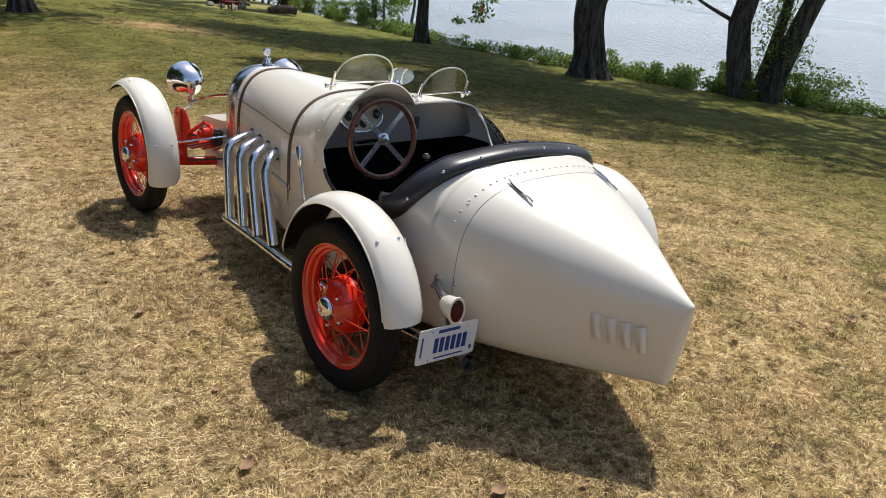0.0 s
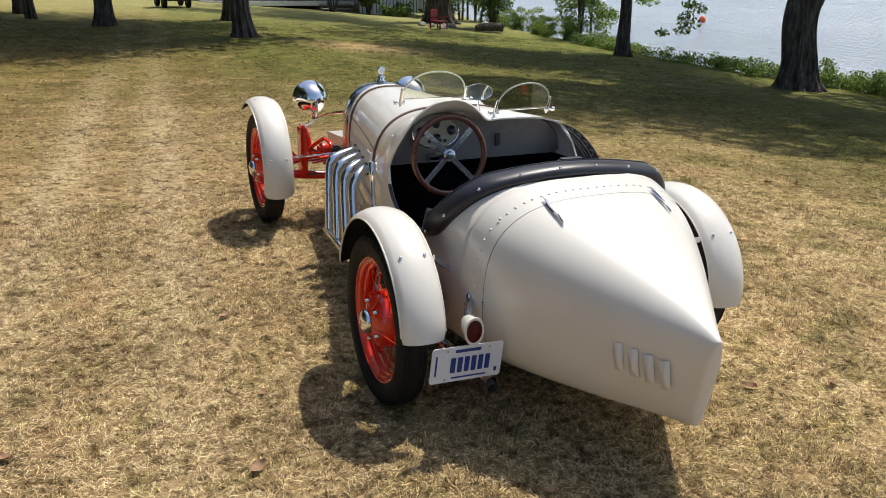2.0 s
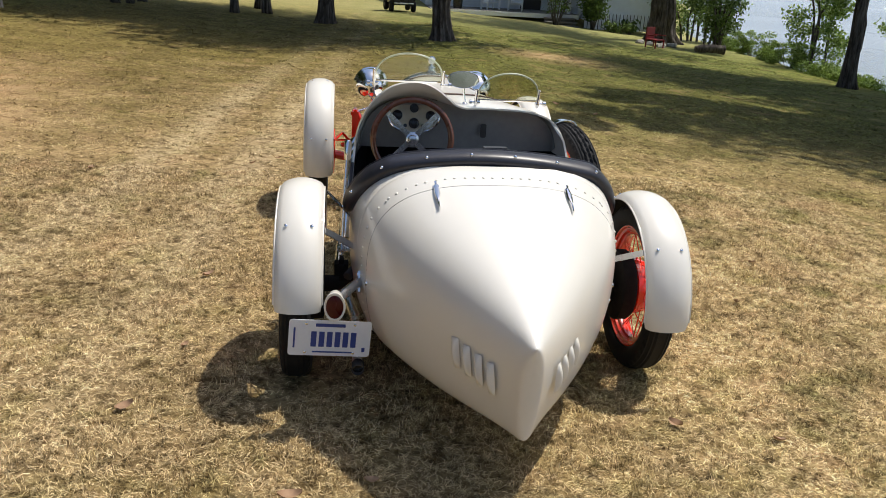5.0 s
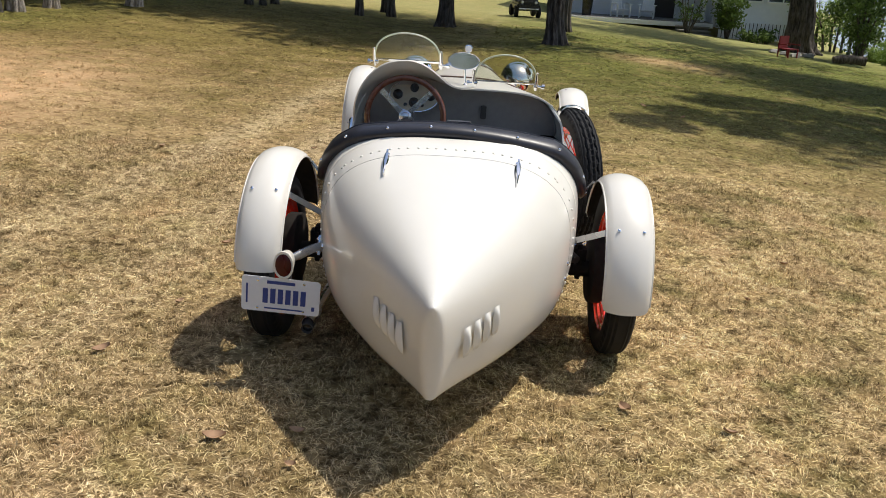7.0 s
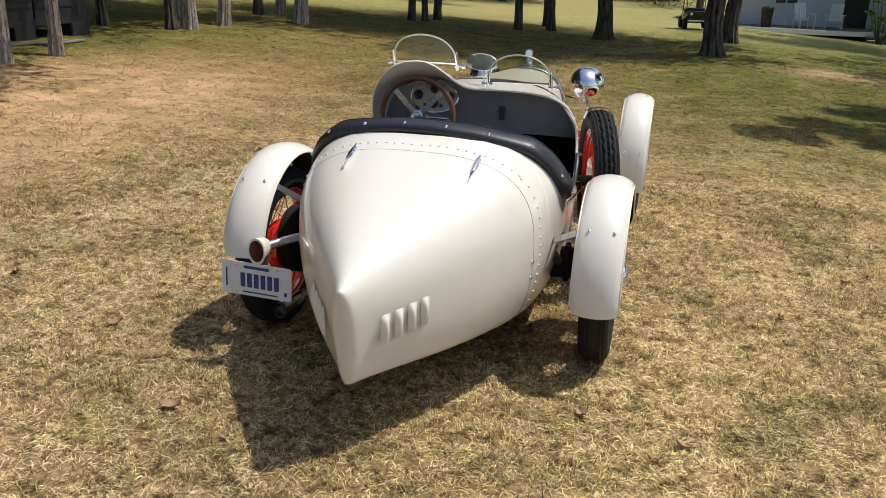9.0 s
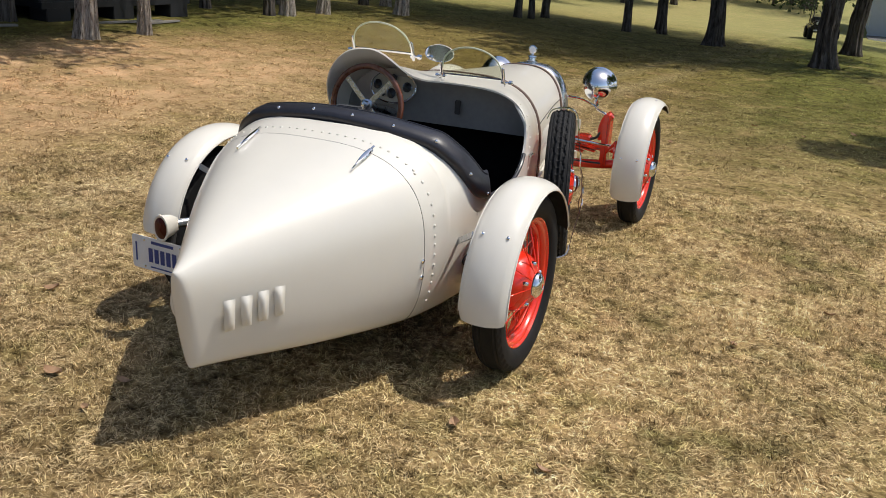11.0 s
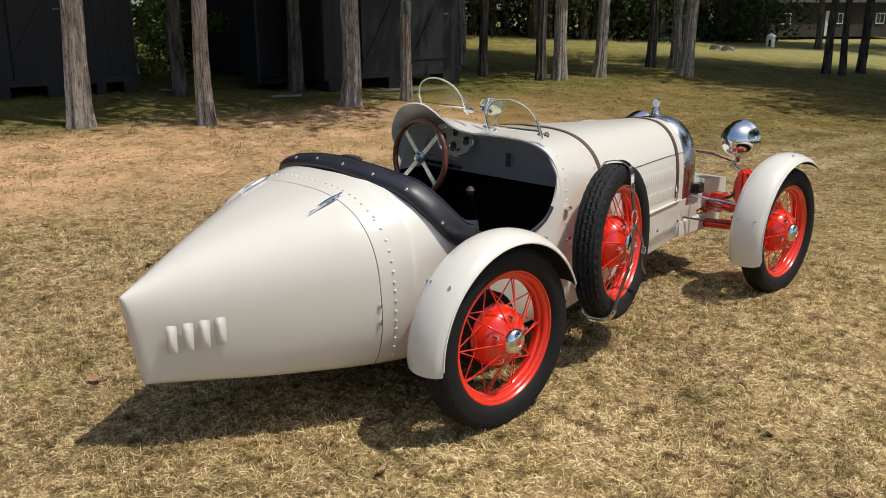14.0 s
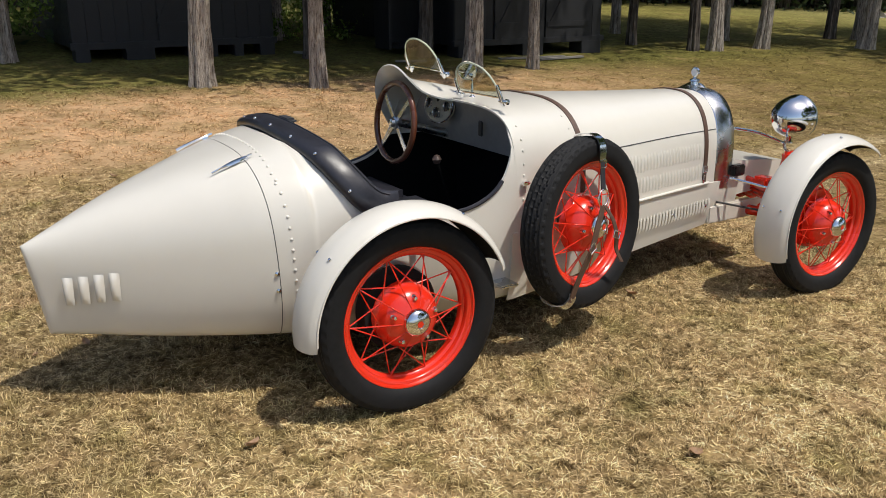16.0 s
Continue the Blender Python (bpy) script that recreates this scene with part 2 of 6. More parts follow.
# bare soil shows between the blades; farther off the blades are in the colour itself
_soil = mixed(GRASS_GROUND, _k.outputs[0], (0.56, 0.51, 0.43), (0.78, 0.80, 0.66))
_soil = mixed(GRASS_GROUND, _open, _soil, (0.92, 0.92, 0.92))
shade(GRASS_GROUND, mixed(GRASS_GROUND, 1.0, _c, _soil, "MULTIPLY"), None, _g, 0.5, 0.012)
BLADE = material("dry_grass_blades", (0.4, 0.3, 0.15), 0.7, spec=0.2)
_c, _g, _open = lawn_colour(BLADE)
_isl = BLADE.node_tree.nodes.new("ShaderNodeNewGeometry")
_v = ramp(BLADE, _isl.outputs["Random Per Island"], [(0.0, (0.36, 0.31, 0.24)), (0.24, (0.64, 0.59, 0.50)), (0.5, (1.15, 1.13, 1.06)), (0.8, (1.42, 1.42, 1.40)), (1.0, (1.55, 1.56, 1.58))])
_c = mixed(BLADE, 1.0, mixed(BLADE, 1.0, _c, _v, "MULTIPLY"), (0.90, 0.84, 0.74), "DARKEN")
shade(BLADE, _c)
_t = BLADE.node_tree.nodes.new("ShaderNodeBsdfTranslucent")
wire(BLADE, _c, _t.inputs[0])
_x = BLADE.node_tree.nodes.new("ShaderNodeMixShader")
_x.inputs[0].default_value = 0.14
wire(BLADE, BLADE.node_tree.nodes["Principled BSDF"].outputs[0], _x.inputs[1])
wire(BLADE, _t.outputs[0], _x.inputs[2])
wire(BLADE, _x.outputs[0], BLADE.node_tree.nodes["Material Output"].inputs[0])

BARK = material("cedar_bark", (0.25, 0.2, 0.17), 0.9, spec=0.2)
_b = noise_of(BARK, 48, 7, (1, 1, 0.11), 0.75)
_w = noise_of(BARK, 9.0, 5, (1, 1, 0.5))
shade(BARK, mixed(BARK, 0.28, ramp(BARK, _b, [(0.40, (0.05, 0.036, 0.028)), (0.47, (0.42, 0.355, 0.30)), (0.60, (0.74, 0.67, 0.59))]),
                  ramp(BARK, _w, [(0.3, (0.28, 0.225, 0.19)), (0.7, (0.60, 0.53, 0.46))])), None, _b, 1.0, 0.06)
DARK_BARK = material("dark_bark", (0.09, 0.075, 0.065), 0.95, spec=0.15)
_b = noise_of(DARK_BARK, 14, 6, (1, 1, 0.16), 0.7)
shade(DARK_BARK, ramp(DARK_BARK, _b, [(0.36, (0.028, 0.022, 0.019)), (0.5, (0.105, 0.088, 0.075)), (0.68, (0.21, 0.185, 0.16))]), None, _b, 1.0, 0.05)


def leaf_material(name, dark, light):
    m = material(name, dark, 0.6, spec=0.3)
    g = m.node_tree.nodes.new("ShaderNodeNewGeometry")
    col = ramp(m, g.outputs["Random Per Island"], [(0.0, dark), (0.7, light), (1.0, tuple(c * 1.35 for c in light))])
    shade(m, col)
    m.node_tree.nodes["Principled BSDF"].inputs["Subsurface Weight"].default_value = 0.0
    t = m.node_tree.nodes.new("ShaderNodeBsdfTranslucent")
    wire(m, col, t.inputs[0])
    x = m.node_tree.nodes.new("ShaderNodeMixShader")
    x.inputs[0].default_value = 0.35
    out = m.node_tree.nodes["Material Output"]
    wire(m, m.node_tree.nodes["Principled BSDF"].outputs[0], x.inputs[1])
    wire(m, t.outputs[0], x.inputs[2])
    wire(m, x.outputs[0], out.inputs[0])
    return m


LEAF = leaf_material("broad_leaves", (0.045, 0.075, 0.016), (0.12, 0.18, 0.04))
CEDAR = leaf_material("cedar_needles", (0.022, 0.038, 0.014), (0.055, 0.08, 0.028))
SHRUB = leaf_material("shore_leaves", (0.075, 0.125, 0.022), (0.24, 0.33, 0.07))
BROWN_LEAF = varied("brown_dead_leaf", (0.33, 0.20, 0.11), 0.7, 40, 0.35, bump=0.2)
SHED = varied("black_shed_boards", (0.013, 0.0135, 0.016), 0.6, 6, 0.4, bump=0.25, stretch=(1, 1, 0.15))
# near-black that puts shade into the colour of insides and openings
DEEP_SHADE = varied("deep_shade", (0.006, 0.006, 0.007), 0.9, 6, 0.2, bump=0.0)
SIDING = varied("pale_grey_siding", (0.76, 0.79, 0.83), 0.6, 5, 0.06, bump=0.05)
WHITE = varied("white_paint", (0.84, 0.85, 0.86), 0.5, 8, 0.05, bump=0.04)
DECK = varied("weathered_boards", (0.22, 0.205, 0.185), 0.8, 8, 0.2, bump=0.2, stretch=(0.3, 3, 1))
PANE = varied("window_pane", (0.05, 0.06, 0.07), 0.05, 3, 0.2, coat=0.5, bump=0.0)
BRICK = varied("far_brown_wall", (0.060, 0.050, 0.045), 0.8, 20, 0.2, bump=0.1)
ROOF = varied("dark_roof", (0.024, 0.024, 0.026), 0.8, 20, 0.2, bump=0.2)
STONE = varied("grey_stone", (0.30, 0.28, 0.25), 0.85, 9, 0.25, bump=0.4, distance=0.02)
RED_CLOTH = varied("red_plastic", (0.26, 0.018, 0.02), 0.5, 15, 0.15, bump=0.02)
ORANGE = varied("orange_float", (0.85, 0.13, 0.05), 0.4, 12, 0.08, bump=0.0)
TAG = varied("grey_metal_box", (0.16, 0.16, 0.17), 0.5, 30, 0.15, bump=0.05)
WATER = material("lake_water", (0.20, 0.27, 0.34), 0.2, spec=0.6)
_n = noise_of(WATER, 1.6, 6, (1.5, 0.45, 1), 0.66)
_n2 = noise_of(WATER, 0.05, 3)
shade(WATER, ramp(WATER, _n2, [(0.3, (0.28, 0.34, 0.40)), (0.7, (0.38, 0.44, 0.50))]), None, _n, 1.0, 0.5)

# ---- mesh tools ----


class Geo:
    """Collects vertices and faces for one mesh."""

    def __init__(self):
        self.v, self.f = [], []

    def add(self, verts, faces, m=None):
        k = len(self.v)
        self.v += [tuple(m @ Vector(p)) if m else tuple(p) for p in verts]
        self.f += [tuple(i + k for i in f) for f in faces]
        return self

    def box(self, c, s, bevel=0.0, m=None):
        bm = bmesh.new()
        bmesh.ops.create_cube(bm, size=1)
        bmesh.ops.scale(bm, vec=s, verts=bm.verts)
        if bevel:
            bmesh.ops.bevel(bm, geom=bm.edges[:], offset=bevel, segments=2, affect="EDGES", clamp_overlap=True)
        bmesh.ops.translate(bm, vec=c, verts=bm.verts)
        bm.verts.index_update()
        self.add([p.co.copy() for p in bm.verts], [[q.index for q in f.verts] for f in bm.faces], m)
        bm.free()
        return self

    def grid(self, rows, loop_u=False, loop_v=False, flip=False, m=None):
        """Rows of points, all of one length, joined by quads."""
        n, w = len(rows), len(rows[0])
        faces = []
        for i in range(n if loop_v else n - 1):
            for j in range(w if loop_u else w - 1):
                a, b, c, d = i * w + j, i * w + (j + 1) % w, (i + 1) % n * w + (j + 1) % w, (i + 1) % n * w + j
                faces.append((d, c, b, a) if flip else (a, b, c, d))
        return self.add([p for r in rows for p in r], faces, m)

    def lathe(self, prof, seg=32, closed=False, m=None, wob=None):
        """Profile of (along x, radius) turned round the x axis."""
        rows = []
        for i in range(seg):
            a = 2 * math.pi * i / seg
            rows.append([(x, (r + (wob(i, j) if wob else 0)) * math.cos(a), (r + (wob(i, j) if wob else 0)) * math.sin(a)) for j, (x, r) in enumerate(prof)])
        return self.grid(rows, loop_u=closed, loop_v=True, m=m)

    def tube(self, pts, rad, seg=10, loop=False, m=None, caps=True):
        pts = [Vector(p) for p in pts]
        n = len(pts)
        rows, up = [], None
        for i, p in enumerate(pts):
            t = (pts[(i + 1) % n] - pts[i - 1]) if loop else (pts[min(i + 1, n - 1)] - pts[max(i - 1, 0)])
            t.normalize()
            if up is None:
                up = t.orthogonal().normalized()
            up = (up - t * up.dot(t)).normalized()
            side = t.cross(up)
            r = rad[i] if isinstance(rad, (list, tuple)) else rad
            rows.append([p + r * (math.cos(2 * math.pi * j / seg) * up + math.sin(2 * math.pi * j / seg) * side) for j in range(seg)])
        k = len(self.v)
        self.grid(rows, loop_u=True, loop_v=loop, m=m)
        if caps and not loop:
            self.f.append(tuple(k + j for j in range(seg))[::-1])
            self.f.append(tuple(k + (n - 1) * seg + j for j in range(seg)))
        return self

    def ribbon(self, pts, ways, width, thick=0.003, m=None):
        """A strap along pts: ways are the unit directions across it."""
        rows = []
        n = len(pts)
        for i in range(n):
            p, w = Vector(pts[i]), Vector(ways[i]).normalized()
            t = (Vector(pts[min(i + 1, n - 1)]) - Vector(pts[max(i - 1, 0)])).normalized()
            up = t.cross(w).normalized() * thick / 2
            a, b = w * width / 2, -w * width / 2
            rows.append([p + a + up, p + b + up, p + b - up, p + a - up])
        k = len(self.v)
        self.grid(rows, loop_u=True, m=m)
        self.f += [(k, k + 1, k + 2, k + 3)[::-1], tuple(k + (n - 1) * 4 + j for j in range(4))]
        return self

    def mesh(self, name, mat, smooth=True, angle=40):
        me = bpy.data.meshes.new(name)
        me.from_pydata(self.v, [], self.f)
        me.materials.append(mat)
        bm = bmesh.new()
        bm.from_mesh(me)
        bmesh.ops.recalc_face_normals(bm, faces=bm.faces)
        if smooth:
            lim = radians(angle)
            for f in bm.faces:
                f.smooth = True
            for e in bm.edges:
                e.smooth = len(e.link_faces) == 2 and e.calc_face_angle(0) < lim
        bm.to_mesh(me)
        bm.free()
        return me


def part(name, geo, mat, parent=None, label="", at=None, smooth=True, angle=40):
    me = geo if isinstance(geo, bpy.types.Mesh) else geo.mesh(name, mat, smooth, angle)
    ob = new(name, me)
    if parent:
        ob.parent = parent
    if at is not None:
        ob.matrix_basis = at
    if label:
        ob["label"] = label
    return ob


def smoothstep(a, b, x):
    t = max(0.0, min(1.0, (x - a) / (b - a)))
    return t * t * (3 - 2 * t)


def curve(stops, x):
    """Monotone smooth interpolation through (x, value) stops."""
    if x <= stops[0][0]:
        return stops[0][1]
    for k in range(len(stops) - 1):
        (x0, v0), (x1, v1) = stops[k], stops[k + 1]
        if x <= x1:
            m0 = (v1 - stops[k - 1][1]) / (x1 - stops[k - 1][0]) if k else (v1 - v0) / (x1 - x0)
            m1 = (stops[k + 2][1] - v0) / (stops[k + 2][0] - x0) if k + 2 < len(stops) else (v1 - v0) / (x1 - x0)
            h = x1 - x0
            t = (x - x0) / h
            return (2 * t**3 - 3 * t**2 + 1) * v0 + (t**3 - 2 * t**2 + t) * h * m0 + (3 * t**2 - 2 * t**3) * v1 + (t**3 - t**2) * h * m1
    return stops[-1][1]


def bend(pts, n):
    """A smooth line of n points through pts."""
    d = [0.0]
    for a, b in zip(pts, pts[1:]):
        d.append(d[-1] + (Vector(b) - Vector(a)).length)
    lines = [[(d[i], p[k]) for i, p in enumerate(pts)] for k in range(3)]
    return [tuple(curve(l, d[-1] * i / (n - 1)) for l in lines) for i in range(n)]


# ---- ground and lake ----


def shore(y):
    """How far to the lake's edge, along x."""
    return 12.9 + min(0.052 * (y - 13) ** 2, 14) if y < 13 else 12.9 + min(0.0055 * (y - 13) ** 2, 25)


def height(x, y):
    z = 0.0
    if x < -2:
        z += 0.055 * min(-x - 2, 25)
    if x > 2:
        z -= 0.07 * (min(x, shore(y)) - 2)
    z -= 0.012 * min(max(0.0, y - 4), 30)
    z += smoothstep(34, 70, y) * 0.8
    near = smoothstep(2.5, 5, math.hypot(x, y))
    z += near * 0.05 * (noise.noise(Vector((x * 0.3, y * 0.3, 3.1))))
    z += 0.022 * math.exp(-((x + 0.74) ** 2 + (y - 2.55) ** 2) / 0.35)
    z -= 0.034 * math.exp(-((x + 0.76) ** 2 + (y - 0.01) ** 2) / 0.30)
    s = shore(y)
    return z - 2.4 * smoothstep(s, s + 2.2, x)


def lawn():
    def axis(lo, hi):
        a = list(np.arange(lo, hi, 0.5))
        step, left, right = 0.7, [], []
        x, y = lo, hi
        while len(left) < 26:
            x -= step
            y += step
            step *= 1.22
            left.append(x)
            right.append(y)
        return left[::-1] + a + right
    xs, ys = axis(-14, 20), axis(-9, 34)
    g = Geo().grid([[(x, y, height(x, y)) for x in xs] for y in ys])
    ob = part("ground", g, GRASS_GROUND, angle=180)
    tagged(ob, "dry straw-coloured lawn with green patches sloping to a lake", "lawn", kind="structure")


lawn()
g = Geo()
g.grid([[(x, y, -1.75) for x in (11.5, 40, 120, 900)] for y in (-700, -60, -10, 5, 20, 40, 120, 900)])
tagged(part("water", g, WATER), "rippled pale blue-grey lake water", "lake", kind="structure")

# ---- the roadster ----
car = tagged(new("roadster"), "vintage cream boat-tail roadster with red wire wheels on dry grass", "car")

TAIL_Y, SEAM_Y, BACK_Y, NOSE_Y = -1.172, -0.400, -0.25, 2.16
# along y: bottom z, bottom half width, z of the widest place, half width, top z, squareness
BOTTOM = [(-1.17, 0.275), (-0.38, 0.245), (0.3, 0.215), (1.2, 0.24), (2.3, 0.285)]
FOOT = [(-1.17, 0.012), (-0.38, 0.375), (0.0, 0.43), (0.5, 0.455), (0.9, 0.43), (1.5, 0.34), (2.3, 0.225)]
BELLY = [(-1.17, 0.48), (-0.38, 0.56), (0.3, 0.58), (0.9, 0.62), (2.2, 0.62)]
WIDE = [(-1.17, 0.030), (-0.9, 0.205), (-0.6, 0.388), (-0.38, 0.492), (-0.1, 0.545), (0.3, 0.552), (0.62, 0.535), (0.9, 0.490), (1.1, 0.450), (1.5, 0.372), (2.2, 0.255)]
TOP = [(-1.17, 0.628), (-0.8, 0.792), (-0.44, 0.918), (-0.38, 0.933), (-0.25, 0.965), (-0.1, 0.985), (0.3, 1.02), (0.65, 1.036), (1.1, 1.028), (1.6, 1.004), (2.2, 0.982)]
SQUARE = [(-1.17, 2.3), (-0.8, 2.65), (-0.38, 2.9), (0.3, 3.6), (0.65, 4.6), (0.9, 3.6), (1.15, 2.9), (2.2, 2.7)]


FLARE = [(0.50, 0.142), (0.535, 0.104), (0.575, 0.078), (0.66, 0.056), (0.755, 0.038), (0.86, 0.016), (0.98, 0.002), (1.1, 0.0)]


def hump(x, y):
    """The raised scuttle before the driver."""
    d = abs(x + 0.27) / (0.185 if x > -0.27 else 0.25)
    return curve(FLARE, y) * math.exp(-(d**3))


def profile(y, n=34, side=1, top_z=None):
    """Points of the shell from its foot to its crown at one station; cut off at top_z."""
    zb, xb, zm, xm, zt, sq = (curve(c, y) for c in (BOTTOM, FOOT, BELLY, WIDE, TOP, SQUARE))
    pts = []
    for i in range(40):
        a = math.pi / 2 * i / 40
        pts.append((xb + (xm - xb) * math.sin(a), zb + (zm - zb) * (1 - math.cos(a) ** 1.0)))
    for i in range(121):
        b = math.pi / 2 * i / 120
        x = xm * max(math.cos(b), 0) ** (2 / sq)
        z = zm + (zt - zm) * math.sin(b) ** (2 / sq)
        pts.append((x, z + (hump(side * x, y) if y > 0.2 else 0)))
    if top_z is not None:
        k = next((i for i, p in enumerate(pts) if p[1] > top_z), None)
        if k:
            (x0, z0), (x1, z1) = pts[k - 1], pts[k]
            f = (top_z - z0) / (z1 - z0)
            pts = pts[:k] + [(x0 + f * (x1 - x0), top_z)]
    d = [0.0]
    for a, b in zip(pts, pts[1:]):
        d.append(d[-1] + math.hypot(b[0] - a[0], b[1] - a[1]))
    out, k = [], 0
    for i in range(n):
        s = d[-1] * i / (n - 1)
        while k < len(d) - 2 and d[k + 1] < s:
            k += 1
        f = (s - d[k]) / max(d[k + 1] - d[k], 1e-9)
        out.append((side * (pts[k][0] + f * (pts[k + 1][0] - pts[k][0])), y, pts[k][1] + f * (pts[k + 1][1] - pts[k][1])))
    return out


def ring(y, n=34):
    """The whole shell at one station, from the left foot over the crown to the right foot."""
    return profile(y, n, -1)[:-1] + profile(y, n, 1)[::-1]


def on_shell(y, x=None, z=None, side=1):
    """A point on the shell at y, with the given x (on top) or z (on the side), and its outward normal."""
    p = profile(y, 160, side)
    k = min(range(160), key=lambda i: abs(abs(p[i][0]) - abs(x)) + (0 if p[i][2] > 0.62 else 9)) if x is not None else min(range(160), key=lambda i: abs(p[i][2] - z))
    q = profile(y + 0.01, 160, side)
    k = max(1, min(158, k))
    u = Vector(p[k + 1]) - Vector(p[k - 1])
    w = Vector(q[k]) - Vector(p[k])
    nrm = u.cross(w).normalized()
    if nrm.dot(Vector((p[k][0], 0, p[k][2] - 0.6))) < 0:
        nrm.negate()
    return Vector(p[k]), nrm


def frame_at(p, n, ahead=(0, 1, 0)):
    """A pose at p with z along n and y near ahead."""
    z = Vector(n).normalized()
    x = Vector(ahead).cross(z).normalized()
    y = z.cross(x)
    return Matrix.Translation(p) @ Matrix((x, y, z)).transposed().to_4x4()


def thicken(ob, t=0.006, along="y"):
    """Gives a shell its thickness, inwards."""
    me = ob.data
    turn = 0.0
    for f in me.polygons:
        c = f.center
        turn += f.area * f.normal.dot(Vector((c.x, 0, c.z - 0.6)) if along == "y" else Vector((0, c.y, c.z)))
    if turn < 0:
        me.flip_normals()
    s = ob.modifiers.new("thickness", "SOLIDIFY")
    s.thickness, s.offset = t, -1
    return ob


def seam_lean(z):
    """The joint between deck and tail leans forward towards its foot."""
    return 0.062 * (0.93 - z)


def raked(y, lean, n=34):
    """A ring of the shell whose stations lean with height."""
    flat = ring(y, n)
    if lean < 0.02:
        return flat
    out = []
    for i, p in enumerate(flat):
        yy = y + lean * seam_lean(p[2])
        q = profile(yy, n, -1)[i] if i < n - 1 else profile(yy, n, 1)[2 * n - 2 - i]
        out.append(q)
    return out


# tail, closed below, rounded at its upright edge
rows = []
ys = [SEAM_Y - 0.0015 - (SEAM_Y - TAIL_Y) * k / 30 for k in range(30)] + [TAIL_Y + 0.012, TAIL_Y + 0.006, TAIL_Y + 0.002, TAIL_Y]
for k, y in enumerate(ys):
    pinch = {31: 0.9, 32: 0.66, 33: 0.25}.get(k, 1.0)
    s = smoothstep(SEAM_Y, TAIL_Y, y)
    row = []
    for x, yy, z in raked(y, smoothstep(-0.95, SEAM_Y, y)):
        row.append((x * pinch, yy + 0.055 * max(0, s) * (0.62 - z) / 0.34 * smoothstep(-0.6, TAIL_Y, yy), z))
    rows.append(row)
g = Geo().grid(rows)
w = len(rows[0])
g.f += [(i * w, (i + 1) * w, (i + 1) * w + w - 1, i * w + w - 1) for i in range(len(rows) - 1)]
g.f.append(tuple((len(rows) - 1) * w + j for j in range(w)))
tail = part("tail_cover", g, CREAM, car, "cream pointed boat-tail with small pressed louvres", angle=60)

# tub sides under the cockpit cut
RIM = [(-0.25, 0.975), (-0.20, 0.905), (-0.14, 0.815), (-0.07, 0.730), (0.0, 0.690), (0.1, 0.674), (0.3, 0.668), (0.42, 0.676), (0.53, 0.718), (0.59, 0.775), (0.62, 0.83), (0.64, 0.89), (0.656, 0.985)]


def rim(y):
    return curve(RIM, y)


for side in (-1, 1):
    ys = [SEAM_Y + 0.0015 + (BACK_Y - SEAM_Y) * k / 8 for k in range(8)] + [BACK_Y + (0.656 - BACK_Y) * k / 60 for k in range(61)]
    rows = [profile(y, 40, side, rim(y) if y > BACK_Y else None) for y in ys]
    for k in range(8):
        t = k / 8
        rows[k] = [profile(p[1] + (1 - t) * seam_lean(p[2]), 40, side)[i] for i, p in enumerate(rows[k])]
    deck = thicken(part("body_side", Geo().grid(rows), CREAM, car, "cream body side with a rivet row behind the cockpit", angle=60), 0.010)
    rows = rows[8:]
    # black piping on the cut edge
    edge = [rows[k][-1] for k in range(21, 56)]
    part("cockpit_trim", Geo().tube(edge, 0.009, 8), LEATHER, car, "black leather edging with studs")

# cowl with the driver's hump, bonnet behind the radiator
ys = [0.50, 0.515, 0.53, 0.55, 0.575, 0.605, 0.635] + [0.66 + (1.076 - 0.66) * k / 16 for k in range(17)]


def cowl_row(y):
    r = ring(y, 60)
    if y < 0.66:  # the flared lip over dash and driver
        r = [p for p in ring(0.66, 60)]
        out = []
        for x, yy, z in r:
            reach = (0.66 - y) * (0.05 + 0.95 * math.exp(-abs((x + 0.30) / 0.27) ** 4) * smoothstep(0.74, 1.0, z))
            far = 0.66 - reach
            rise = hump(x, far) - hump(x, 0.66)
            out.append((x - 0.10 * reach * smoothstep(-0.36, -0.52, x) + 0.25 * reach * smoothstep(-0.22, -0.08, x) * (1 - smoothstep(0.0, 0.12, x)), far, z + rise))
        return out
    return r


cowl = thicken(part("cowl", Geo().grid([cowl_row(y) for y in ys]), CREAM, car, "cream riveted scuttle with a raised driver's hump", angle=60), 0.008)
ys = [1.08 + (NOSE_Y - 1.08) * k / 24 for k in range(25)]


def bonnet_row(y):
    r = profile(y, 80, -1)
    z0 = 0.50
    left = [p for p in r if p[2] > z0]
    right = [p for p in profile(y, 80, 1) if p[2] > z0]
    def cut(pts, n=30):
        d = [0.0]
        for a, b in zip(pts, pts[1:]):
            d.append(d[-1] + (Vector(b) - Vector(a)).length)
        return [tuple(curve([(d[i], p[k]) for i, p in enumerate(pts)], d[-1] * j / (n - 1)) for k in range(3)) for j in range(n)]
    return cut(left)[:-1] + cut(right)[::-1]


bonnet = thicken(part("bonnet", Geo().grid([bonnet_row(y) for y in ys]), CREAM, car, "cream tapering engine cover with rows of louvres", angle=60), 0.006)
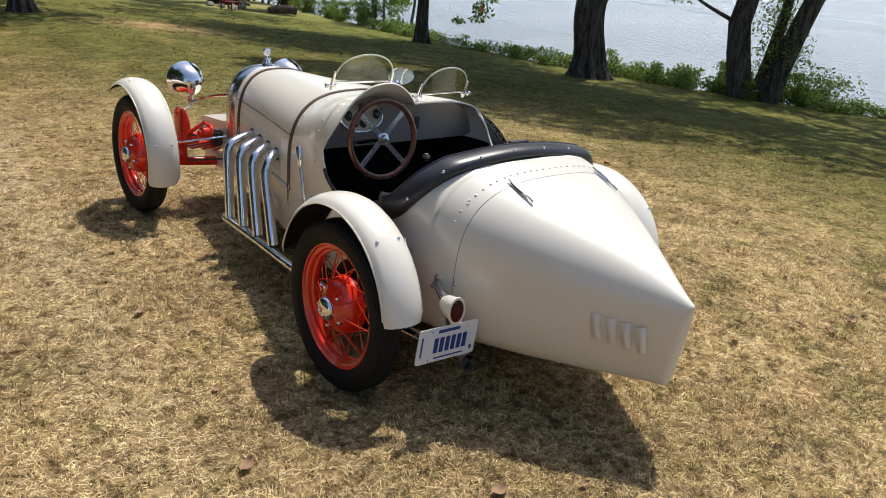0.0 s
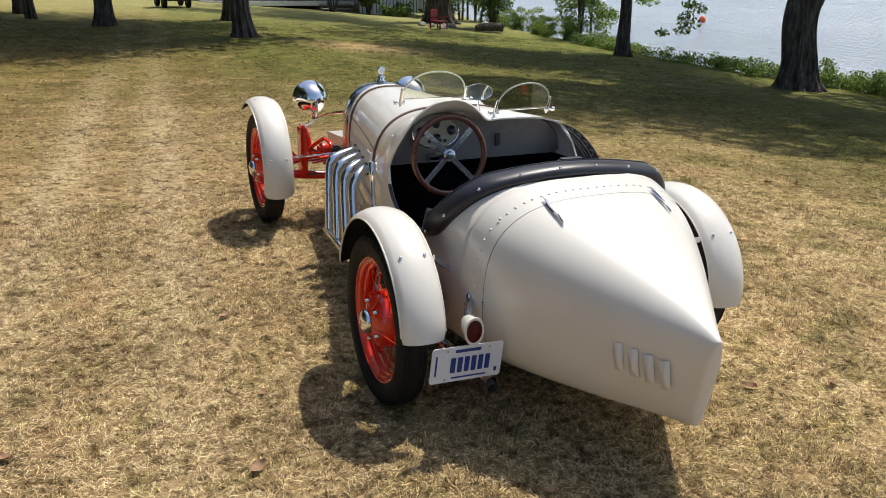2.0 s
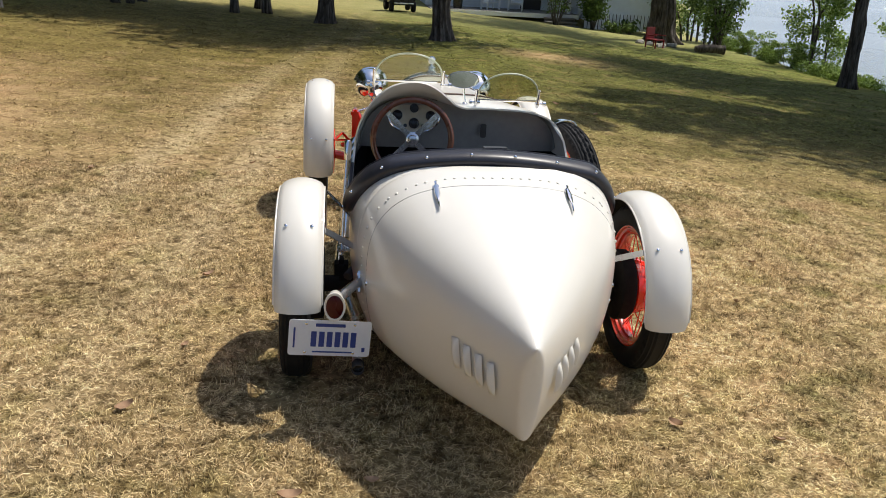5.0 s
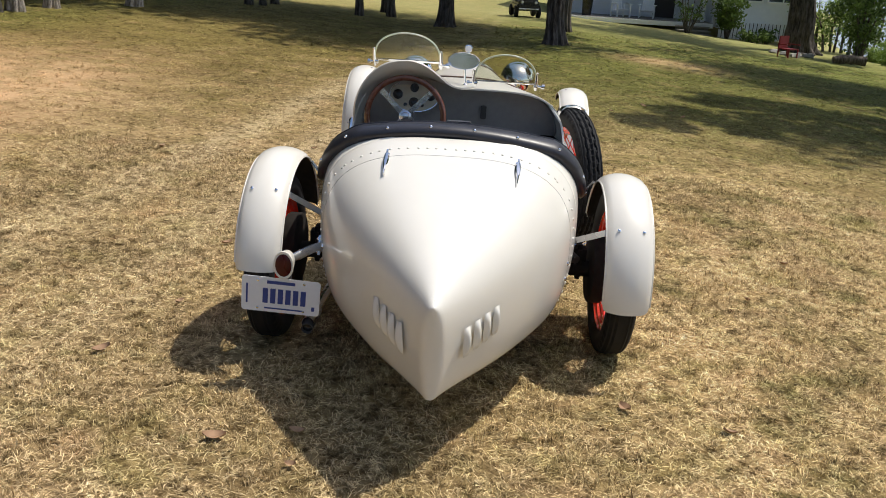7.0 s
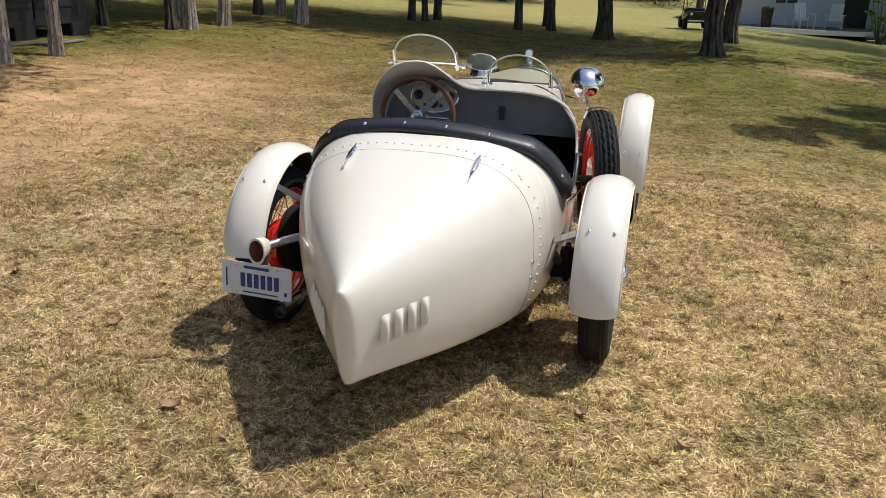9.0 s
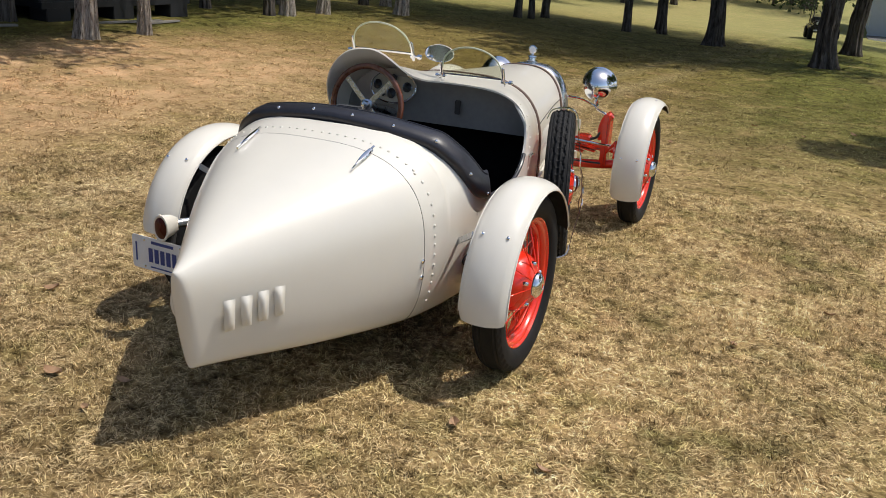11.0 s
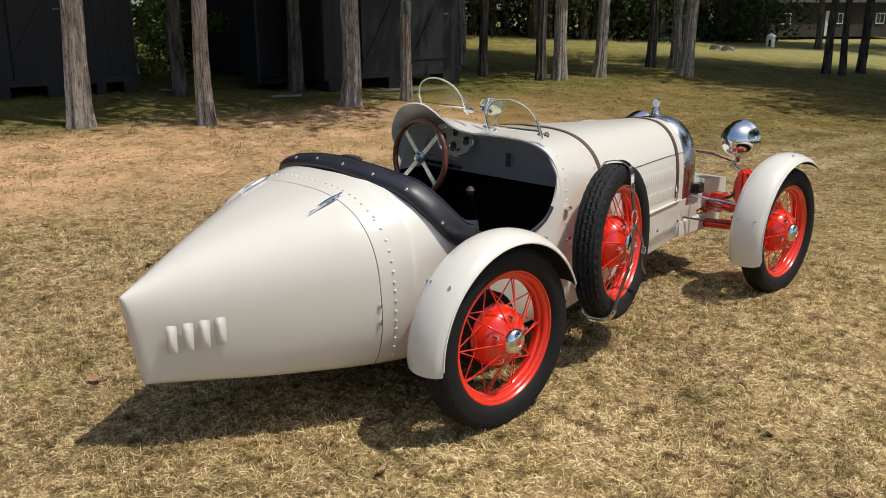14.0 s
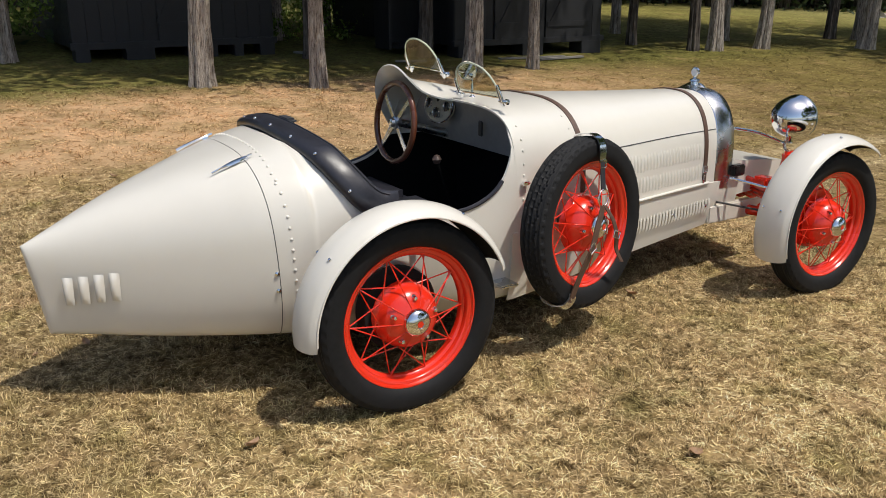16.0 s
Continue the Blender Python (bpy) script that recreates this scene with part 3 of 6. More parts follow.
# lower side valance, a little proud of the bonnet
for side in (-1, 1):
    rows = []
    for k in range(26):
        y = 0.64 + (2.36 - 0.64) * k / 25
        zb, zt = curve(BOTTOM, y), 0.515 if y > 1.02 else 0.53
        x0 = curve(WIDE, y) + 0.004
        rows.append([(side * (x0 - 0.03 * (1 - t) ** 2), y, zb + (zt - zb) * t) for t in (0, 0.25, 0.5, 0.75, 1.0)] + [(side * (x0 - 0.02), y, zt + 0.004)])
    thicken(part("side_valance", Geo().grid(rows), CREAM, car, "cream louvred lower side panel"), 0.006)
    line = [(side * (curve(WIDE, y) + 0.007), y, 0.522) for y in np.linspace(1.09, 2.10, 24)]
    part("ledge_moulding", Geo().tube(line, 0.008, 8), CREAM, car)
    line = bend([tuple(on_shell(y, z=0.80, side=side)[0]) for y in (1.09, 1.45, 1.8, 2.15)], 20)
    part("bonnet_hinge_line", Geo().tube(line, 0.0026, 6), IRON, car)

# floor and firewall, dark inside
g = Geo()
g.grid([[(s * (curve(FOOT, y) - 0.01), y, curve(BOTTOM, y) + 0.03) for s in (-1, -0.5, 0.5, 1)] for y in np.linspace(-0.30, 2.3, 16)])
part("floor_pan", g, CARPET, car)
g = Geo()
r = [p for p in ring(0.98, 40)]
g.add([(x * 0.985, y, z - 0.01) for x, y, z in r], [tuple(range(len(r)))])
part("firewall", g, CARPET, car)
for side in (-1, 1):
    rows = [[(x - side * 0.018, y, z) for x, y, z in profile(y, 14, side, min(rim(y) - 0.012, 0.80))] for y in np.linspace(-0.22, 0.984, 30)]
    part("inner_lining", Geo().grid(rows), CARPET, car, "black carpet lining")

# dash panel under the cowl
y = 0.755
top = [(x * 0.985, z - 0.012) for x, _, z in ring(y, 50) if z > 0.82]
g = Geo()
rows = [[(x, y - 0.0 + 0.05 * t, z * (1 - t) + 0.80 * t) for x, z in top] for t in (0, 0.2, 0.4, 0.6, 0.8, 1.0)]
dash = thicken(part("dashboard", Geo().grid(rows), DASH, car, "dark grey metal dashboard"), 0.006)
g = Geo()
oval = [(-0.225 + 0.126 * math.cos(a), 0.080 * math.sin(a)) for a in np.linspace(0, 2 * math.pi, 40, endpoint=False)]
dash_at = pose(-0.01, 0.752, 0.965, -14, 0, 0)
front = [(x, -0.010, z) for x, z in oval] + [(x, 0.004, z) for x, z in oval]
g.add(front, [tuple(range(40))] + [(i, (i + 1) % 40, 40 + (i + 1) % 40, 40 + i) for i in range(40)])
panel = part("instrument_panel", g, DIAL, car, "oval cream instrument plate with black gauges", at=dash_at)
g = Geo().tube([(x, -0.010, z) for x, z in oval], 0.005, 8, loop=True)
part("panel_ring", g, CHROME, panel)
for x, z, r in ((-0.308, 0.004, 0.025), (-0.225, 0.040, 0.022), (-0.225, -0.034, 0.026), (-0.142, 0.004, 0.025), (-0.268, -0.046, 0.009), (-0.182, -0.046, 0.009)):
    gg = part("gauge", Geo().lathe([(0.012, 0), (0.012, r * 0.9), (0.010, r), (0, r)], 24), BLACK, panel, at=pose(x, -0.008, z, 0, 0, -90))
    part("bezel", Geo().lathe([(0.012, r * 0.9), (0.016, r), (0.004, r * 1.12)], 24), CHROME, gg)
part("glove_latch", Geo().box((0.12, 0.750, 0.905), (0.030, 0.010, 0.070), 0.004), IRON, car)
part("shift_knob", Geo().lathe([(-0.022, 0.0), (-0.018, 0.012), (0, 0.022), (0.018, 0.014), (0.022, 0)], 16), KNOB, car, "worn brown round gear knob", at=pose(0.05, 0.56, 0.772, 0, 90, 0))
part("shift_lever", Geo().tube([(0.02, 0.72, 0.3), (0.03, 0.66, 0.5), (0.05, 0.565, 0.755)], 0.006, 8), CARPET, car)

# padded cockpit rim over the rear deck
back = []
for side in (-1, 1):
    pts = [profile(y, 60, side, rim(y))[-1] for y in np.linspace(0.085, -0.245, 24)]
    back.append([(x * 1.0, y, z) for x, y, z in pts])
over = [p for p in ring(BACK_Y, 40) if p[2] > 0.968]
pad_line = back[0] + [(x, y - 0.0, z) for x, y, z in over] + back[1][::-1]
pad_line = bend(pad_line[::3] + ([pad_line[-1]] if (len(pad_line) - 1) % 3 else []), 90)
g = Geo()
rows = []
for i, p in enumerate(pad_line):
    p = Vector(p)
    t = (Vector(pad_line[min(i + 1, 89)]) - Vector(pad_line[max(i - 1, 0)])).normalized()
    up = (Vector((p.x * 0.9, -0.02, (p.z - 0.55) * 1.0))).normalized()
    up = (up - t * up.dot(t)).normalized()
    across = t.cross(up).normalized()
    if across.y < 0:
        across.negate()
    thick = 0.030 * min(1, (i + 1) / 4, (90 - i) / 4)
    wid = 0.058
    row = []
    for k in range(14):
        a = 2 * math.pi * k / 14
        c, s = math.cos(a), math.sin(a)
        row.append(p + across * (0.054 + wid * (abs(c) ** 0.8) * (1 if c > 0 else -1)) + up * (0.015 + thick * (abs(s) ** 0.9) * (1 if s > 0 else -1)))
    rows.append(row)
g.grid(rows, loop_u=True)
pad = part("padded_rim", g, LEATHER, car, "black leather padded roll with chrome studs", angle=70)
stud = Geo().lathe([(0.006, 0), (0.005, 0.004), (0.003, 0.0065), (0, 0.0075)], 10).mesh("stud", CHROME)
for i in range(4, 88, 9):
    p = rows[i][6]
    out = (Vector(rows[i][6]) - Vector(pad_line[i])).normalized()
    part("stud", stud, None, pad, at=frame_at(Vector(rows[i][5]), Vector((p[0] * 0.8, -0.7, 0.7))) @ pose(0, 0, 0.0, 0, -90, 0))
seam = [tuple(Vector(r[2]) + Vector((0, 0, 0.001))) for r in rows[3:-3]]
part("piping", Geo().tube(seam, 0.004, 6), LEATHER, pad)

# seat
g = Geo()
rows = []
for k in range(12):
    t = k / 11
    z = 0.42 + 0.55 * t
    yb = 0.03 - 0.21 * t
    hw = 0.46 - 0.10 * t**2
    rows.append([(hw * u, yb + 0.03 * abs(u) ** 3 * 2 + 0.010 * math.cos(u * 22), z - (0.14 * abs(u) ** 4 if t > 0.5 else 0)) for u in np.linspace(-1, 1, 41)])
thicken(part("seat_back", Geo().grid(rows), LEATHER, car, "pleated black leather seat back", angle=70), 0.05)
g = Geo().box((-0.235, 0.26, 0.52), (0.43, 0.46, 0.20), 0.045).box((0.225, 0.26, 0.52), (0.43, 0.46, 0.20), 0.045)
part("seat_cushion", g, LEATHER, car, "black leather seat cushion")
part("headrest_bump", Geo().box((0.02, -0.135, 1.004), (0.115, 0.050, 0.026), 0.010), GREY_HIDE, car)

g = Geo()
rows = []
for k in range(9):
    rows.append([(0.385 + 0.013 * (j - 4) + 0.004 * math.sin(k * 1.7), 0.27 + 0.018 * (k - 4) + 0.005 * math.sin(j * 2.1), 0.640 + 0.022 * math.sin(j * 1.3 + k * 0.9) * math.sin(k * 0.8) - 0.004 * abs(j - 4)) for j in range(9)])
seat_cloth = part("folded_cloth", g.grid(rows), CLOTH, None)
tagged(seat_cloth, "crumpled brown and red cloth on the seat", "cloth")
seat_cloth.modifiers.new("thickness", "SOLIDIFY").thickness = 0.012

# rivets along the deck and the cowl
rivet = Geo().lathe([(0.0045, 0), (0.004, 0.003), (0.0028, 0.0052), (0, 0.0062)], 10).mesh("rivet", CREAM)
for side in (-1, 1):
    for z in np.arange(0.29, 0.86, 0.040):
        p, n = on_shell(-0.343 + seam_lean(z), z=z, side=side)
        part("rivet", rivet, None, deck, at=frame_at(p, n) @ pose(0, 0, 0, 0, -90, 0))
    for z in np.arange(0.52, 1.0, 0.05):
        for y in (0.70, 1.03):
            p, n = on_shell(y, z=z, side=side)
            part("rivet", rivet, None, cowl, at=frame_at(p, n) @ pose(0, 0, 0, 0, -90, 0))
for x in np.arange(-0.42, 0.43, 0.0365):
    p, n = on_shell(-0.343, x=abs(x), side=1 if x > 0 else -1)
    part("rivet", rivet, None, deck, at=frame_at(p, n) @ pose(0, 0, 0, 0, -90, 0))
# panel gap between deck and tail: a dark recessed line
gap = [(x * 0.998, y, z - 0.001) for x, y, z in raked(SEAM_Y, 1.0, 50)]
part("panel_gap", Geo().tube(gap, 0.0013, 6), IRON, car)
bolt = Geo().lathe([(0.008, 0), (0.007, 0.005), (0.004, 0.009), (0, 0.0095)], 12).mesh("bolt", CHROME)
for side in (-1, 1):
    for z in (0.455, 0.52) if side > 0 else (0.52,):
        p, n = on_shell(SEAM_Y - 0.008 + seam_lean(z), z=z, side=side)
        part("bolt", bolt, None, tail, at=frame_at(p, n) @ pose(0, 0, 0, 0, -90, 0))

# tail latches
for side in (-1, 1):
    p, n = on_shell(-0.418, x=0.262 if side > 0 else 0.238, side=side)
    base = frame_at(p, n, (side * -0.06, 1, 0))
    g = Geo()
    rows = []
    for k in range(9):
        t = k / 8
        wd = 0.0105 * (0.35 + 0.9 * math.sin(math.pi * min(1, t * 1.15 + 0.1)) * (1 - 0.45 * t))
        rows.append([(wd * math.cos(a), -t * 0.140 + 0.028, 0.009 + 0.007 * math.sin(a) - 0.010 * t * t) for a in np.linspace(0, 2 * math.pi, 9)[:-1]])
    g.grid(rows, loop_u=True)
    g.f += [tuple(range(8)), tuple(64 + j for j in range(8))]
    h = part("tail_latch", g, CHROME, car, "chrome lever latch", at=base)
    part("latch_base", Geo().box((0, 0.018, 0.006), (0.020, 0.030, 0.012), 0.003), CHROME, h)
    part("latch_tongue", Geo().box((0, 0.042, 0.012), (0.008, 0.022, 0.008), 0.002), CHROME, h)

# pressed louvres
def louvre(length, width, rise, taper=0.0):
    g = Geo()
    rows = []
    for k in range(9):
        t = k / 8
        e = math.sin(math.pi * t) ** 0.62
        rows.append([(width * (u - 0.5) * (1 - taper * (1 - t)), (t - 0.5) * length, rise * e * max(0.0, math.sin(math.pi * u ** 1.2)) ** 0.95) for u in (0, 0.14, 0.28, 0.42, 0.58, 0.72, 0.87, 1.0)])
    return g.grid(rows)


big = louvre(0.108, 0.042, 0.018, 0.18).mesh("tail_louvre", CREAM)
for side in (-1, 1):
    for k in range(4):
        y = -1.045 + 0.049 * k
        p, n = on_shell(y, z=0.461 + 0.006 * k, side=side)
        m = frame_at(p - n * 0.001, n, (0, 0.20 if side < 0 else 0.0, 1))
        part("tail_louvre", big, None, tail, at=m @ Matrix.Diagonal((-1 if side > 0 else 1, 1, 1, 1)))
small = louvre(0.085, 0.017, 0.007).mesh("louvre", CREAM)
tiny = louvre(0.075, 0.016, 0.006).mesh("louvre", CREAM)
for side in (-1, 1):
    for z in (0.705, 0.595):
        for k in range(30):
            y = 1.26 + 0.0258 * k
            p, n = on_shell(y, z=z - 0.006 * (k / 30), side=side)
            part("louvre", small, None, bonnet, at=frame_at(p - n * 0.001, n, (0, 0, 1)))
    for k in range(34):
        y = 1.25 + 0.0265 * k
        x = curve(WIDE, y) + 0.004
        n = Vector((side, 0.26, 0)).normalized()
        part("louvre", tiny, None, car, at=frame_at((side * x, y, 0.385 + 0.012 * k / 34), n, (0, 0, 1)))
        if k in (8, 20, 31):
            part("bolt", bolt, None, car, at=frame_at((side * (x + 0.004), y + 0.013, 0.40), n) @ pose(0, 0, 0, 0, -90, 0))

# leather bonnet straps with buckles
for y0, low, lab in ((1.078, 0.50, "scuttle"), (2.06, 0.53, "nose")):
    pts, ways = [], []
    for side in (-1, 1):
        pr = [p for p in profile(y0, 90, side) if p[2] > (low if side > 0 or y0 > 1.5 else 0.42)]
        if side > 0:
            pr = pr[::-1]
        for x, y, z in pr:
            c = Vector((x, 0, z - 0.62)).normalized()
            pts.append(Vector((x, y, z)) + c * 0.005)
    pts = pts[::3] + [pts[-1]]
    strap = part("bonnet_strap", Geo().ribbon(pts, [(0, 1, 0)] * len(pts), 0.026, 0.004), STRAP, car, "brown leather strap over the bonnet")
    for i in (3, len(pts) - 4):
        part("buckle", Geo().tube([(0.016, 0.018, 0), (-0.016, 0.018, 0), (-0.016, -0.018, 0), (0.016, -0.018, 0)], 0.0025, 6, loop=True), CHROME, strap,
             at=frame_at(pts[i] + Vector((math.copysign(0.004, pts[i].x), 0, 0)), (math.copysign(1, pts[i].x), 0.2, 0.1)))

for side in (-1, 1):
    p, n = on_shell(2.06, z=0.60, side=side)
    q, _ = on_shell(2.045, z=0.535, side=side)
    coil = [p.lerp(q, t) + n * (0.010 + 0.004 * math.cos(t * 40)) + Vector((0, 0.005 * math.sin(t * 40), 0)) for t in np.linspace(0, 1, 60)]
    part("strap_spring", Geo().tube(coil, 0.0016, 5), CHROME, car)
    part("strap_anchor", Geo().box((0, 0, 0.006), (0.022, 0.020, 0.014), 0.004), CHROME, car, at=frame_at(q, n))

# radiator shell, core and cap
def nose_ring(y, grow=0.0, n=40):
    r = profile(2.2, 90, 1)
    pts = [p for p in r if p[2] > 0.47]
    pts = [pts[0]] + pts
    d = [i / (len(pts) - 1) for i in range(len(pts))]
    s = [tuple(curve([(d[i], p[k]) for i, p in enumerate(pts)], j / (n - 1)) for k in range(3)) for j in range(n)]
    half = [(x * (1 + grow) + grow * 0.1, y, z + grow * 0.25 * (z - 0.5) / 0.5) for x, _, z in s]
    return [(-x, y, z) for x, _, z in half][:-1] + half[::-1]


g = Geo().grid([nose_ring(y, gr) for y, gr in ((2.165, 0.0), (2.172, 0.016), (2.27, 0.016), (2.30, 0.0), (2.31, -0.04), (2.295, -0.12))])
rad = part("radiator_shell", g, ALLOY, car, "polished metal radiator surround", angle=60)
r = nose_ring(2.292, -0.12)
part("radiator_core", Geo().add(r, [tuple(range(len(r)))]), IRON, rad)
r = nose_ring(2.166, 0.0)
part("radiator_back", Geo().add(r, [tuple(range(len(r)))]), IRON, rad)
g = Geo().lathe([(0, 0.032), (0.012, 0.034), (0.016, 0.024), (0.030, 0.022), (0.034, 0.028), (0.042, 0.026), (0.048, 0.010), (0.056, 0.008)], 20)
cap = part("radiator_cap", g, CHROME, car, "chrome radiator cap with a round dial", at=pose(0, 2.235, 0.988, 0, -90, 0))
g = Geo().lathe([(-0.008, 0), (-0.008, 0.022), (-0.006, 0.027), (0.006, 0.027), (0.008, 0.022), (0.008, 0)], 24)
part("cap_dial", g, CHROME, cap, at=pose(0.080, 0, 0, 0, 0, 90))
part("dial_face", Geo().lathe([(0.0, 0), (0.0, 0.021)], 20), WHITE, cap, at=pose(0.080, -0.0085, 0, 0, 0, 90))

# ---- wheels ----
TYRE_R, TYRE_W = 0.374, 0.062


def tyre_geo(blocky):
    prof, marks = [], []
    n = 72 if blocky else 44
    for k in range(n):
        a = 2 * math.pi * k / n
        c, s = math.cos(a), math.sin(a)
        x = TYRE_W * math.copysign(abs(s) ** 0.75, s)
        r = 0.318 + 0.056 * math.copysign(abs(c) ** (0.55 if c > 0 else 1.0), c)
        if c > 0.75:
            r -= 0.004 * (1 if int((x + 0.06) / 0.0105) % 2 else 0)
        prof.append((x, r))
        marks.append(0.30 < c < 0.62)
    seg = 288
    def cut(i, j):
        x, r = prof[j]
        if blocky and r > 0.345:
            # zig-zag grooves between the tread blocks
            zig = 0.011 * (abs((i % 8) - 4) / 4 - 0.5)
            for c in (-0.024, 0.0, 0.024):
                if abs(x - c - zig) < 0.004:
                    return -0.007
        return (-0.006 if blocky else -0.0045) if marks[j] and (i // 3) % 2 else 0.0
    g = Geo().lathe(prof, seg, closed=True, wob=cut)
    return g


def build_wheel(parent, name, label, blocky=False):
    """A wire wheel whose outer face looks along +x, at the origin."""
    wh = part(name, Geo().lathe([(0.040, 0.2655), (0.0435, 0.2675), (0.0440, 0.2725), (0.040, 0.276), (0.030, 0.270), (0.018, 0.262), (-0.018, 0.262), (-0.030, 0.270), (-0.040, 0.276), (-0.044, 0.2725), (-0.0435, 0.2675), (-0.040, 0.2655), (-0.034, 0.262), (-0.031, 0.250), (-0.020, 0.245), (-0.016, 0.234), (0.004, 0.232), (0.010, 0.236), (0.014, 0.2445), (0.029, 0.247), (0.033, 0.2515), (0.035, 0.262)], 96, closed=True), RED, parent, label)
    part("tyre", tyre_geo(blocky), RUBBER, wh, "black treaded tyre", angle=18)
    hub = Geo().lathe([(0.088, 0.0), (0.088, 0.036), (0.082, 0.046), (0.074, 0.056), (0.068, 0.074), (0.058, 0.092), (0.042, 0.108), (0.022, 0.119), (-0.002, 0.126), (-0.030, 0.130), (-0.040, 0.122), (-0.040, 0.0)], 40)
    part("hub_shell", hub, RED, wh, "red enamelled hub")
    cap = part("hubcap", Geo().lathe([(0.106, 0.0), (0.106, 0.014), (0.109, 0.016), (0.108, 0.024), (0.101, 0.040), (0.092, 0.050), (0.080, 0.053), (0.070, 0.053)], 32), CHROME, wh, "chrome hubcap")
    part("cap_badge", Geo().lathe([(0.1075, 0.0), (0.1075, 0.013)], 6), RED, cap)
    spoke = Geo().tube([(0, 0, 0), (0, 0, 0.5), (0, 0, 1)], 0.0027, 6).mesh("spoke", RED)
    lug = Geo().lathe([(0.024, 0), (0.022, 0.007), (0.012, 0.0105), (0, 0.0115)], 10).mesh("lug_nut", CHROME)
    for k in range(30):
        a = 2 * math.pi * k / 30
        if k % 3 == 0:
            r0, x0, da, x1 = 0.055, 0.074, 0.0, 0.008
        else:
            r0, x0, da, x1 = 0.122, 0.000, (0.42 if k % 3 == 1 else -0.42), -0.004
        b = a + da
        p = Vector((x0, r0 * math.cos(a - da * 0.5), r0 * math.sin(a - da * 0.5)))
        q = Vector((x1, 0.235 * math.cos(b), 0.235 * math.sin(b)))
        z = q - p
        m = Matrix.Translation(p) @ z.to_track_quat("Z", "Y").to_matrix().to_4x4() @ Matrix.Diagonal((1, 1, z.length, 1))
        part("spoke", spoke, None, wh, at=m)
    for k in range(5):
        a = 2 * math.pi * k / 5 + 0.3
        part("lug_nut", lug, None, wh, at=pose(0.050, 0.088 * math.cos(a), 0.088 * math.sin(a)))
    return wh


proto = build_wheel(car, "wheel", "red wire wheel with a black tyre and chrome hubcap")
RR = pose(0.742, 0.014, 0.364)
proto.matrix_basis = RR
for (x, y, z, rot) in ((-0.768, 0.012, 0.334, 180), (0.735, 2.462, 0.357, 0), (-0.740, 2.545, 0.395, 180)):
    c = copy_thing(proto, pose(x, y, z, 37 if y > 1 else 100, 0, rot))
spare = build_wheel(car, "spare_wheel", "red spare wire wheel strapped to the body side", True)
SPARE_AT = pose(0.612, 0.958, 0.547, 0, -2, 14)
spare.matrix_basis = SPARE_AT @ pose(0, 0, 0, 24)
for (x, y, s) in ((0.742, 0.014, 1), (-0.768, 0.012, -1), (0.735, 2.462, 1), (-0.740, 2.545, -1)):
    # rear drums near-black, the shadow under the car put into their colour
    part("brake_drum", Geo().lathe([(0.0, 0.0), (0.0, 0.150), (-0.012, 0.158), (-0.060, 0.158), (-0.066, 0.150), (-0.066, 0.0)], 40), RED if y > 1 else UNDER, car, at=pose(x - s * 0.045, y, 0.372, 0, 0, 0 if s > 0 else 180))

# ---- mudguards ----
def mudguard(name, cx, cy, cz, rad, a0, a1, width, lean=0.0):
    g = Geo()
    rows = []
    n = 44
    for k in range(n + 1):
        t = k / n
        a = radians(a0 + (a1 - a0) * t)
        e = 0.93 + 0.07 * smoothstep(0.0, 0.02, min(t, 1 - t))
        row = []
        for u in np.linspace(-1, 1, 15):
            crown = 0.030 * (1 - abs(u) ** 2.2) - (0.010 * smoothstep(0.86, 1.0, abs(u)))
            r = rad - 0.022 + crown
            row.append((width / 2 * u * e, math.cos(a) * r, math.sin(a) * r))
        rows.append(row)
    g.grid(rows)
    ob = thicken(part(name, g, CREAM, car, "cream cycle mudguard with rivets", at=pose(cx, cy, cz), angle=60), 0.004, "x")
    ob.data.materials.append(UNDER)
    ob.modifiers["thickness"].material_offset = 1
    ob.modifiers["thickness"].material_offset_rim = 0
    for edge in (0, -1):
        line = [r[edge] for r in rows[1:-1]]
        part("rolled_edge", Geo().tube(line, 0.004, 6), CREAM, ob)
    return ob, rad


